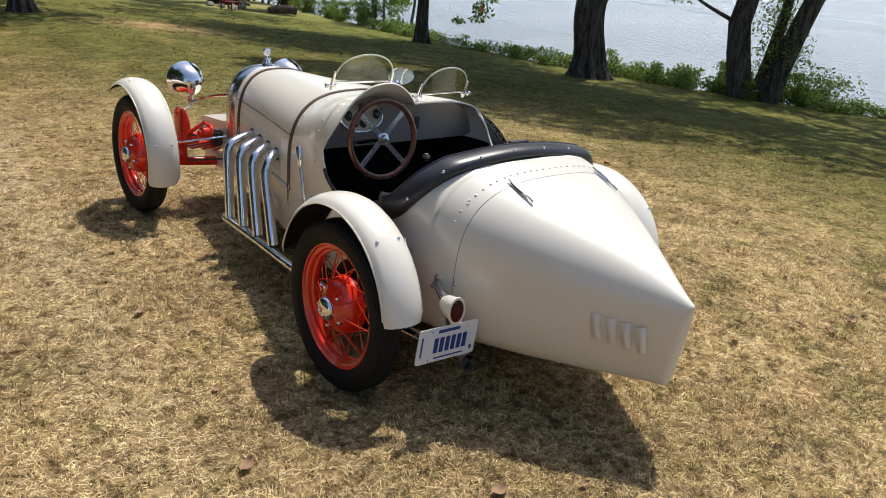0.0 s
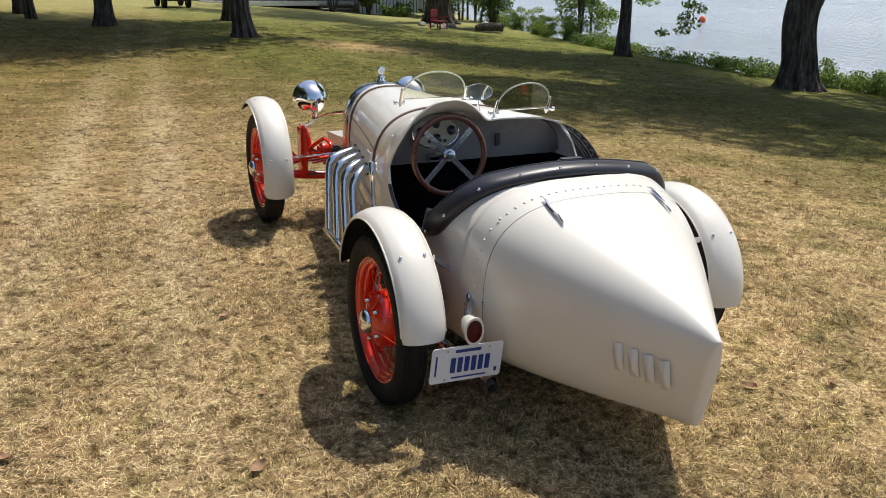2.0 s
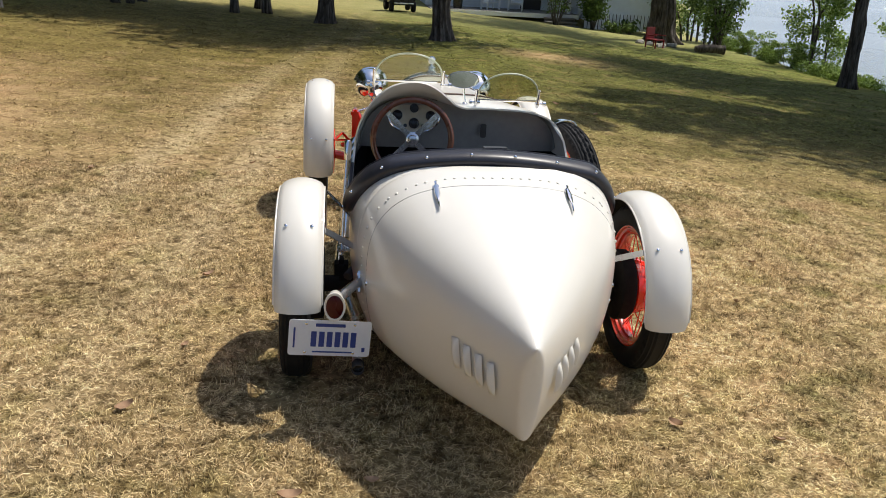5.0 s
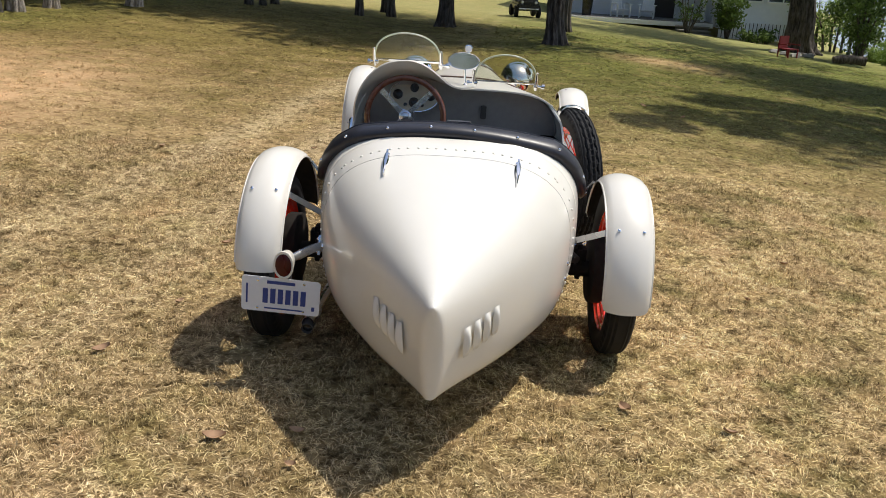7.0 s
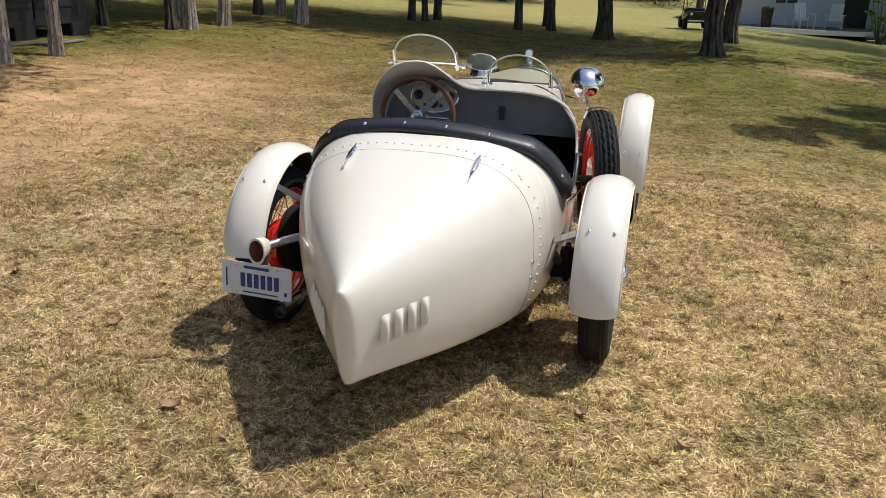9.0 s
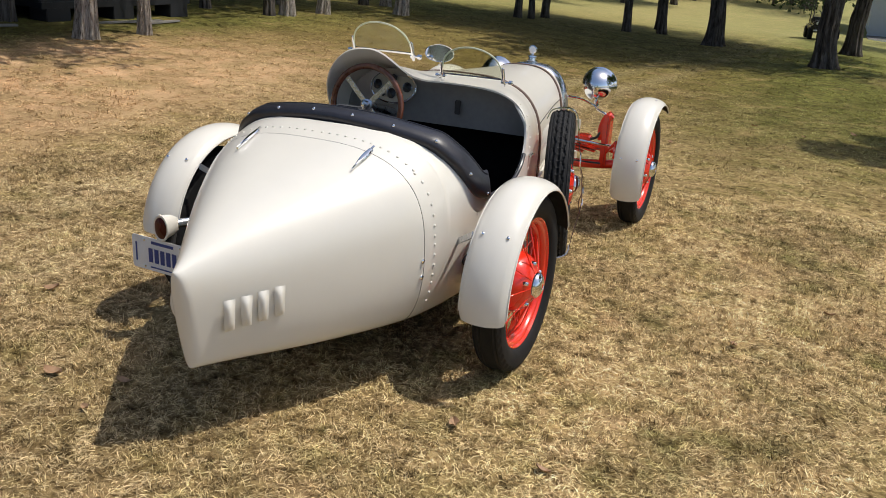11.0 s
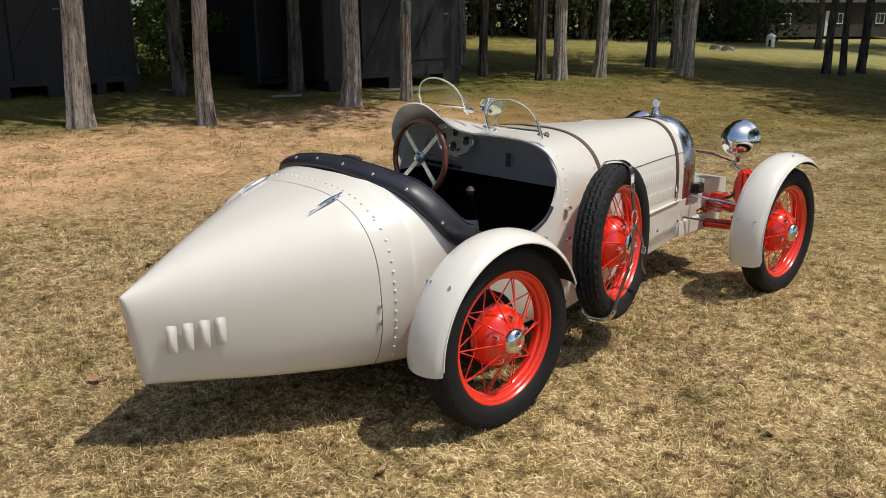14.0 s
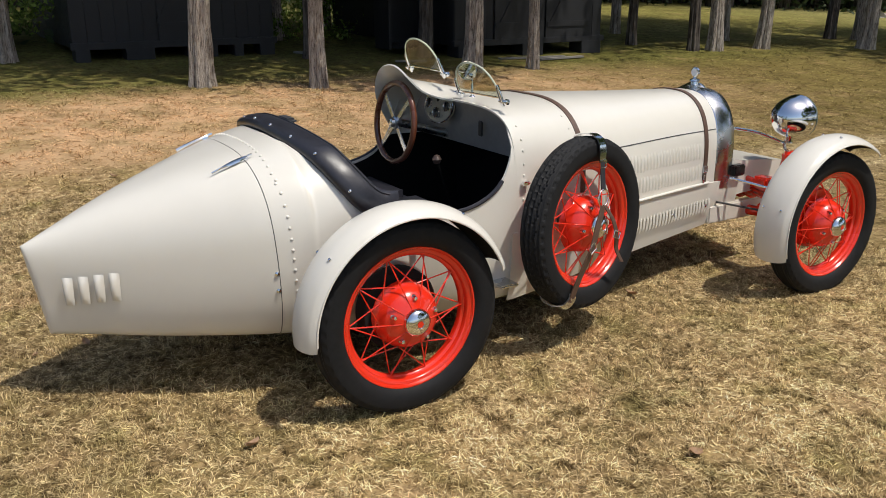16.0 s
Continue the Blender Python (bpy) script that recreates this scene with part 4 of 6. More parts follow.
guards = (("rear_mudguard", 0.742, 0.015, 0.360, 0.428, 20, 184, 0.190, 138, 1), ("rear_mudguard", -0.752, 0.012, 0.366, 0.446, 12, 174, 0.186, 129, -1),
          ("front_mudguard", 0.742, 2.462, 0.360, 0.448, 52, 197, 0.19, 163, 1), ("front_mudguard", -0.735, 2.56, 0.405, 0.460, 52, 195, 0.19, 163, -1))
for name, cx, cy, cz, rad_, a0, a1, wd, ra, s in guards:
    ob, _ = mudguard(name, cx, cy, cz, rad_, a0, a1, wd)
    for ang in (ra, 60 if "rear" in name else 95):
        for u in (-0.05, 0.05):
            a = radians(ang)
            n = Vector((0, math.cos(a), math.sin(a)))
            part("rivet", bolt, None, ob, at=frame_at(n * (rad_ + 0.002), n, (1, 0, 0)) @ pose(0, u, 0, 0, -90, 0) @ Matrix.Diagonal((0.8, 0.75, 0.75, 1)))
    # flat stays to the body
    a = radians(ra)
    inner = (cx - s * 0.10, cy + math.cos(a) * (rad_ - 0.03), cz + math.sin(a) * (rad_ - 0.03))
    if "rear" in name:
        body = (s * 0.50, -0.12, 0.52) if s > 0 else (s * 0.50, -0.12, 0.56)
        part("mudguard_stay", Geo().ribbon(bend([inner, ((inner[0] + body[0]) / 2, (inner[1] + body[1]) / 2, (inner[2] + body[2]) / 2), body], 8), [(0, 0.3, 1)] * 8, 0.026, 0.006), ALLOY, car)
        part("mudguard_stay", Geo().ribbon(bend([(cx - s * 0.10, 0.20, cz + 0.36), (s * 0.54, 0.12, 0.62), (s * 0.50, 0.05, 0.50)], 8), [(0, 1, 0)] * 8, 0.026, 0.006), ALLOY, car)
    else:
        part("mudguard_stay", Geo().tube([inner, (s * 0.58, cy - 0.10, 0.52), (s * 0.50, cy - 0.02, 0.42)], 0.010, 8), RED, car)

# ---- front end: axle, springs, uprights, rails ----
for s in (-1, 1):
    g = Geo().box((s * 0.235, 2.40, 0.33), (0.05, 0.50, 0.10), 0.008)
    part("frame_rail", g, CREAM, car)
    part("upright", Geo().box((s * 0.492, 2.47, 0.51), (0.045, 0.12, 0.36), 0.014), RED, car, "red enamelled steering upright")
    part("shock_arm", Geo().tube([(s * 0.24, 2.45, 0.50), (s * 0.40, 2.47, 0.47), (s * 0.585, 2.47, 0.43)], 0.016, 10), RED, car)
    part("drag_link", Geo().tube([(s * 0.265, 2.28, 0.525), (s * 0.62, 2.44, 0.47)], 0.007, 8), CHROME, car)
    part("upright_gusset", Geo().tube(bend([(s * 0.515, 2.47, 0.672), (s * 0.475, 2.47, 0.635), (s * 0.452, 2.47, 0.57), (s * 0.45, 2.47, 0.50)], 10), [0.018, 0.028, 0.032, 0.03, 0.028, 0.026, 0.024, 0.022, 0.02, 0.016], 10), RED, car)
    part("upright_arm", Geo().tube(bend([(s * 0.47, 2.47, 0.665), (s * 0.455, 2.46, 0.58), (s * 0.43, 2.45, 0.52), (s * 0.38, 2.45, 0.50)], 12), 0.009, 8), IRON, car)
    part("radius_rod", Geo().tube([(s * 0.255, 2.20, 0.40), (s * 0.40, 2.38, 0.36), (s * 0.50, 2.44, 0.35)], 0.006, 8), IRON, car)
part("front_axle", Geo().tube(bend([(-0.66, 2.47, 0.37), (-0.5, 2.47, 0.34), (0, 2.47, 0.31), (0.5, 2.47, 0.34), (0.66, 2.47, 0.37)], 16), 0.030, 10), RED, car, "red front axle beam")
leafs = Geo()
for k in range(5):
    hw = 0.50 - 0.08 * k
    leafs.ribbon(bend([(-hw, 2.50, 0.425 - 0.012 * k), (0, 2.50, 0.475 - 0.012 * k), (hw, 2.50, 0.425 - 0.012 * k)], 12), [(0, 1, 0)] * 12, 0.045, 0.010)
part("leaf_spring", leafs, RED, car, "red transverse leaf spring")
part("front_apron", Geo().grid([[(-w_, y_, b_), (-w_, y_, t_), (w_, y_, t_), (w_, y_, b_)] for y_, w_, b_, t_ in ((2.28, 0.245, 0.40, 0.625), (2.40, 0.245, 0.42, 0.605), (2.60, 0.245, 0.43, 0.59), (2.73, 0.24, 0.44, 0.575), (2.735, 0.235, 0.46, 0.45))], loop_u=True), CREAM, car, "cream front apron box")
part("battery_box", Geo().box((0.262, 2.335, 0.562), (0.05, 0.08, 0.06), 0.006), BLACK, car)
part("steering_box", Geo().lathe([(-0.06, 0.0), (-0.06, 0.018), (-0.045, 0.020), (-0.04, 0.034), (-0.01, 0.038), (0.01, 0.030), (0.02, 0.040), (0.028, 0.040), (0.03, 0.022), (0.05, 0.020), (0.055, 0.0)], 16), RED, car, at=pose(-0.345, 2.40, 0.535, 0, 0, 10))
part("steering_gear_case", Geo().box((-0.285, 2.38, 0.50), (0.06, 0.09, 0.11), 0.014), IRON, car)
part("steering_arm", Geo().tube([(-0.30, 2.42, 0.56), (-0.36, 2.40, 0.60), (-0.45, 2.44, 0.53)], 0.014, 8), RED, car)
part("axle_clamp", Geo().box((0.34, 2.47, 0.50), (0.10, 0.09, 0.05), 0.012), RED, car)
part("axle_clamp", Geo().box((-0.41, 2.47, 0.485), (0.09, 0.08, 0.06), 0.015), RED, car)
part("rear_axle", Geo().lathe([(-0.70, 0.035), (-0.2, 0.04), (-0.14, 0.11), (0, 0.14), (0.14, 0.11), (0.2, 0.04), (0.70, 0.035)], 20), UNDER, car, at=pose(0, 0, 0.37))
for s in (-1, 1):
    part("rear_spring", Geo().tube([(s * 0.56, -0.10, 0.44), (s * 0.50, 0.0, 0.47), (s * 0.40, 0.1, 0.5)], 0.02, 8), IRON, car)
    # headlamps: polished bowls seen from behind
    prof = [(-0.105, 0.0), (-0.103, 0.018), (-0.094, 0.045), (-0.070, 0.076), (-0.036, 0.099), (0.0, 0.110), (0.030, 0.114), (0.040, 0.118), (0.052, 0.118), (0.058, 0.110)]
    prof = [(a * (1.16 if a < 0 else 0.8), b * 1.03) for a, b in prof]
    lamp = part("headlamp", Geo().lathe(prof, 48), CHROME, car, "chrome bowl headlamp on a curved bracket", at=pose(0.358 if s > 0 else -0.382, 2.618, 0.836, 0, 0, 90))
    part("lens", Geo().lathe([(0.074, 0.0), (0.070, 0.064), (0.060, 0.117)], 32), GLASS_EDGE, lamp)
    part("lamp_bracket", Geo().tube(bend([(s * 0.362, 2.60, 0.735), (s * 0.375, 2.56, 0.70), (s * 0.42, 2.51, 0.685), (s * 0.47, 2.48, 0.668), (s * 0.50, 2.47, 0.62)], 16), 0.009, 10), CHROME, car)
    part("lamp_foot", Geo().lathe([(0, 0.022), (0.03, 0.018), (0.05, 0.026)], 16), CHROME, car, at=pose(s * 0.362, 2.61, 0.70, 0, -90, 0))
    part("lamp_tie_bar", Geo().tube(bend([(s * 0.245, 2.30, 0.79), (s * 0.30, 2.42, 0.765), (s * 0.375, 2.56, 0.705)], 12), 0.0075, 8), CHROME, car)

for s in (-1, 1):
    # rails and shackles, coloured near-black to deepen the shade below the body
    part("chassis_rail", Geo().tube(bend([(s * 0.30, -0.55, 0.300), (s * 0.33, -0.1, 0.270), (s * 0.30, 0.6, 0.265), (s * 0.22, 1.5, 0.30), (s * 0.17, 2.2, 0.34)], 20), 0.034, 8), UNDER, car)
    part("rear_shackle", Geo().box((s * 0.585, 0.02, 0.40), (0.06, 0.10, 0.16), 0.02), UNDER, car)

# ---- exhaust pipes on the left side ----
for k in range(4):
    top_y, low_y = 1.675 - 0.155 * k, 1.585 - 0.178 * k
    x0 = -curve(WIDE, top_y + 0.07)
    pts = bend([(x0 + 0.02, top_y + 0.10, 0.655), (x0 - 0.035, top_y + 0.06, 0.660), (-0.500, top_y + 0.012, 0.632), (-0.525, top_y, 0.575), (-0.545, (top_y + low_y) / 2, 0.40), (-0.562, low_y, 0.225)], 30)
    p = part("exhaust_pipe", Geo().tube(pts, 0.0285, 16), CHROME, car, "chrome exhaust downpipe")
    part("pipe_collar", Geo().lathe([(-0.01, 0.034), (0.0, 0.038), (0.012, 0.034)], 20), IRON, p, at=frame_at((x0 - 0.002, top_y + 0.088, 0.657), (-1, 0.3, 0)) @ pose(0, 0, 0, 0, -90, 0))
part("exhaust_manifold", Geo().tube(bend([(-0.565, 1.64, 0.212), (-0.575, 1.2, 0.205), (-0.59, 0.80, 0.20), (-0.59, 0.5, 0.20), (-0.56, 0.3, 0.205)], 24), 0.025, 16), CHROME, car, "long chrome side exhaust tube")
part("tail_pipe", Geo().tube([(-0.56, 0.3, 0.205), (-0.52, 0.0, 0.20), (-0.52, -0.3, 0.225), (-0.52, -0.53, 0.250)], 0.024, 14, caps=False), ALLOY, car)
# black disc in the mouth, painted as the shade inside the pipe
part("tail_pipe_shade", Geo().lathe([(0.085, 0.0), (0.085, 0.021)], 16), BLACK, car, at=pose(-0.52, -0.445, 0.246, 0, 8, -90))
part("tail_pipe_tip", Geo().lathe([(0, 0.022), (0.10, 0.0235), (0.10, 0.021), (0.02, 0.020)], 20), IRON, car, at=pose(-0.52, -0.445, 0.246, 0, 8, -90))

# hand brake outside, with a bright grip
part("brake_lever", Geo().tube([(-0.580, 0.62, 0.28), (-0.572, 0.69, 0.52), (-0.560, 0.77, 0.74)], 0.009, 8), ALLOY, car)
part("lever_grip", Geo().lathe([(0, 0.012), (0.01, 0.017), (0.09, 0.019), (0.10, 0.012), (0.102, 0)], 16), CHROME, car, at=frame_at((-0.560, 0.77, 0.73), (0.05, 0.24, 1)) @ pose(0, 0, 0, 0, -90, 0))
# step plates
for s in (-1, 1):
    part("step_plate", Geo().box((s * 0.55, 0.585, 0.325), (0.11, 0.09, 0.014), 0.005), ALLOY, car)
    part("step_bracket", Geo().tube([(s * 0.44, 0.585, 0.28), (s * 0.55, 0.585, 0.315)], 0.012, 8), ALLOY, car)

# ---- spare wheel cradle and straps ----
m = SPARE_AT


def tyre_wrap(angle, over):
    """A line across the spare's tread at one angle of its circle: over holds (along the axle, radius)."""
    c, q = math.cos(radians(angle)), math.sin(radians(angle))
    return bend([m @ Vector((x, r * c, r * q)) for x, r in over], 26), m.to_3x3() @ Vector((0, -q, c))


line, way = tyre_wrap(238, [(-0.075, 0.33), (-0.058, 0.368), (-0.02, 0.383), (0.025, 0.383), (0.060, 0.368), (0.076, 0.335), (0.074, 0.315)])
part("spare_cradle", Geo().ribbon(line, [way] * 26, 0.045, 0.006), ALLOY, car, "bare metal cradle band under the spare tyre")
line, way = tyre_wrap(86, [(-0.078, 0.33), (-0.056, 0.372), (-0.01, 0.385), (0.035, 0.382), (0.064, 0.362), (0.077, 0.32), (0.078, 0.262)])
part("spare_clip", Geo().ribbon(line, [way] * 26, 0.044, 0.005), CHROME, car, "chrome band over the spare tyre")


def spare_strap(pts, wd=0.030, mat=STRAP):
    p = bend([m @ Vector(q) for q in pts], 26)
    return part("spare_strap", Geo().ribbon(p, [m.to_3x3() @ Vector((0, 1, -0.3))] * 26, wd, 0.004), mat, car, "brown leather strap with a buckle")


spare_strap([(0.080, 0.018, 0.275), (0.086, 0.012, 0.22), (0.098, 0.002, 0.160)], 0.032, LEATHER)
part("strap_ring", Geo().tube([m @ Vector((0.100, 0.036 * math.cos(t), 0.125 + 0.036 * math.sin(t))) for t in np.linspace(0, 2 * math.pi, 28, endpoint=False)], 0.0038, 8, loop=True), CHROME, car)
spare_strap([(0.104, -0.006, 0.092), (0.118, -0.066, 0.0), (0.120, -0.104, -0.075), (0.092, -0.152, -0.20), (0.074, -0.185, -0.295)], 0.034)
spare_strap([(0.104, 0.008, 0.092), (0.120, 0.050, 0.02), (0.120, 0.076, -0.05), (0.106, 0.10, -0.12), (0.116, 0.128, -0.180)], 0.028)
for q, lean in (((0.083, 0.018, 0.264), 0), ((0.124, -0.102, -0.070), 28), ((0.124, 0.073, -0.045), -22)):
    c, d = math.cos(radians(lean)), math.sin(radians(lean))
    part("strap_buckle", Geo().tube([m @ (Vector(q) + Vector((0.0, u * c - v * d, u * d + v * c))) for u, v in ((-0.022, -0.015), (0.022, -0.015), (0.022, 0.015), (-0.022, 0.015))], 0.0032, 6, loop=True), CHROME, car)
part("spare_mount", Geo().tube([m @ Vector((-0.12, 0, 0.0)), m @ Vector((0.02, 0, 0.0))], 0.03, 12), IRON, car)
for z in (0.60, 0.74):
    p, n = on_shell(0.70, z=z, side=1)
    part("side_catch", Geo().box((0, 0, 0.012), (0.016, 0.04, 0.024), 0.005), CHROME, car, at=frame_at(p, n))

# ---- windscreens, mirror, steering wheel ----
def windscreen(x, y, z, lean, turn, hw, h):
    m = pose(x, y, z, lean, 0, turn)
    out = [(hw * math.cos(a), 0.0, h * max(0.0, math.sin(a)) ** 0.72) for a in np.linspace(0, math.pi, 40)]
    g = Geo().add([(a, -0.003, c) for a, _, c in out] + [(a, 0.003, c) for a, _, c in out],
                  [tuple(range(40)), tuple(range(79, 39, -1))] + [(i, (i + 1) % 40, 40 + (i + 1) % 40, 40 + i) for i in range(40)])
    ws = part("windscreen", g, GLASS, car, "small clear aero windscreen in chrome clamps", at=m)
    ws.visible_shadow = False
    part("glass_rim", Geo().tube([(a, 0, c) for a, _, c in out], 0.0042, 8), GLASS_EDGE, ws)
    part("lower_rail", Geo().tube([(-hw, 0, 0.002), (hw, 0, 0.002)], 0.006, 8), CHROME, ws)
    for s in (-1, 1):
        part("clamp_post", Geo().lathe([(-0.035, 0.006), (-0.02, 0.010), (0.0, 0.009), (0.055, 0.008), (0.062, 0.005), (0.064, 0)], 12), CHROME, ws, at=pose(s * (hw + 0.004), 0, 0.0, 0, -90, 0))
        part("thumb_screw", Geo().lathe([(-0.024, 0), (-0.022, 0.011), (-0.008, 0.011), (-0.006, 0.005), (0.012, 0.005), (0.016, 0.012), (0.030, 0.012), (0.034, 0)], 12), CHROME, ws, at=pose(s * (hw + 0.016), 0, -0.012))


windscreen(-0.272, 0.690, 1.146, 22, -2, 0.162, 0.150)
windscreen(0.216, 0.678, 1.072, 22, 2, 0.151, 0.150)
MIRROR_AT = pose(0.004, 0.758, 1.155, 0, -5, -91) @ Matrix.Diagonal((1, 1.9, 1.0, 1))
mir = part("mirror", Geo().lathe([(-0.016, 0), (-0.014, 0.018), (-0.007, 0.034), (0.001, 0.041), (0.004, 0.0425), (0.006, 0.0415), (0.005, 0.0395)], 40), CHROME, car, "wide oval chrome rear-view mirror", at=MIRROR_AT)
part("mirror_glass", Geo().lathe([(0.0045, 0.0), (0.0045, 0.0400)], 40), CHROME, mir)
part("mirror_stem", Geo().tube(bend([(0.010, 0.772, 1.150), (0.012, 0.776, 1.10), (0.020, 0.768, 1.035)], 8), 0.006, 8), CHROME, car)
part("mirror_foot", Geo().lathe([(0, 0.018), (0.006, 0.016), (0.012, 0.009), (0.016, 0)], 16), CHROME, car, at=pose(0.020, 0.768, 1.030, 0, -90, 0))

STEER = pose(-0.258, 0.512, 0.902, 84, 0, 0)  # local z looks back at the driver
sw = part("steering_wheel", Geo().tube([(0.185 * math.cos(a), 0.185 * math.sin(a), 0) for a in np.linspace(0, 2 * math.pi, 64, endpoint=False)], 0.0145, 12, loop=True), WOOD, car, "wood-rimmed steering wheel with four alloy spokes", at=STEER)
for k in range(4):
    a = math.pi / 4 + k * math.pi / 2
    part("spoke", Geo().box((0.105, 0, -0.004), (0.165, 0.026, 0.006), 0.002), ALLOY, sw, at=pose(0, 0, 0, 0, 0, math.degrees(a)))
part("boss", Geo().lathe([(-0.03, 0.020), (-0.01, 0.030), (0.006, 0.030), (0.010, 0.022), (0.024, 0.018), (0.027, 0.010), (0.027, 0)], 24), ALLOY, sw, at=pose(0, 0, 0, 0, -90, 0))
part("steering_column", Geo().tube([(-0.253, 0.535, 0.90), (-0.253, 0.96, 0.78)], 0.019, 12), ALLOY, car)

# ---- tail lamp and plate ----
p, n = on_shell(-0.30, z=0.50, side=-1)
g = Geo().add([(0, -0.035, -0.03), (0, 0.035, -0.03), (0, 0.0, 0.045), (-0.008, -0.035, -0.03), (-0.008, 0.035, -0.03), (-0.008, 0.0, 0.045)], [(0, 1, 2), (5, 4, 3), (0, 3, 4, 1), (1, 4, 5, 2), (2, 5, 3, 0)])
part("lamp_foot_plate", g, ALLOY, car, at=pose(p.x - 0.001, p.y, p.z))
for dy, dz in ((-0.022, -0.02), (0.022, -0.02), (0, 0.028)):
    part("bolt", bolt, None, car, at=pose(p.x - 0.009, p.y + dy, p.z + dz, 0, 0, 180))
part("lamp_arm", Geo().tube(bend([(p.x, p.y, p.z), (-0.54, -0.35, 0.498), (-0.60, -0.47, 0.494)], 10), 0.019, 12), ALLOY, car)
tl = part("tail_lamp", Geo().lathe([(-0.07, 0.0), (-0.066, 0.022), (-0.03, 0.036), (0.02, 0.042), (0.034, 0.044), (0.040, 0.044), (0.042, 0.037)], 32), CREAM, car, "oval cream tail lamp with a dark red lens", at=pose(-0.609, -0.515, 0.494, 0, 0, -92) @ Matrix.Diagonal((0.82, 0.84, 1.22, 1)))
part("lamp_rim", Geo().lathe([(0.034, 0.0450), (0.040, 0.0475), (0.046, 0.0465), (0.047, 0.041), (0.044, 0.037)], 32), CREAM, tl)
part("lens", Geo().lathe([(0.056, 0.0), (0.054, 0.015), (0.050, 0.029), (0.044, 0.0385)], 32), LENS, tl)
# corners fix the plate's tilt
PL = Matrix.Translation((-0.627, -0.528, 0.358)) @ Euler((radians(4), radians(3.5), radians(3))).to_matrix().to_4x4()


def rounded_rect(w, h, r, n=5):
    out = []
    for cx, cz, a0 in ((w / 2 - r, h / 2 - r, 0), (-w / 2 + r, h / 2 - r, 90), (-w / 2 + r, -h / 2 + r, 180), (w / 2 - r, -h / 2 + r, 270)):
        out += [(cx + r * math.cos(radians(a0 + 90 * k / n)), cz + r * math.sin(radians(a0 + 90 * k / n))) for k in range(n + 1)]
    return out


o = rounded_rect(0.306, 0.150, 0.012)
k = len(o)
g = Geo().add([(x, -0.001, z) for x, z in o] + [(x, 0.001, z) for x, z in o], [tuple(range(k)), tuple(range(2 * k - 1, k - 1, -1))] + [(i, (i + 1) % k, k + (i + 1) % k, k + i) for i in range(k)])
plate = part("number_plate", g, PLATE, car, "white plate with plain dark blue bars", at=PL)
for x in np.linspace(-0.060, 0.088, 6):
    part("bar", Geo().box((x, -0.0025, -0.004), (0.0205, 0.003, 0.064), 0.001), BLUE, plate)
part("bar", Geo().box((0.0, -0.0022, 0.055), (0.110, 0.002, 0.013), 0.0005), BLUE, plate)
part("bar", Geo().box((0.012, -0.0022, -0.058), (0.150, 0.002, 0.006), 0.0005), BLUE, plate)
part("bar", Geo().box((-0.132, -0.0022, 0.0), (0.007, 0.002, 0.085), 0.0005), BLUE, plate)
part("bar", Geo().box((0.128, -0.0022, -0.045), (0.012, 0.002, 0.018), 0.0005), BLUE, plate)
for x, z in ((-0.09, 0.06), (0.09, 0.06), (-0.09, -0.06), (0.09, -0.06)):
    part("plate_screw", bolt, None, plate, at=pose(x, -0.001, z, 0, 0, -90) @ Matrix.Diagonal((0.5, 0.6, 0.6, 1)))
part("plate_bracket", Geo().tube([(-0.60, -0.47, 0.49), (-0.60, -0.49, 0.43), (-0.60, -0.505, 0.36)], 0.009, 8), IRON, car)

# ---- trees ----


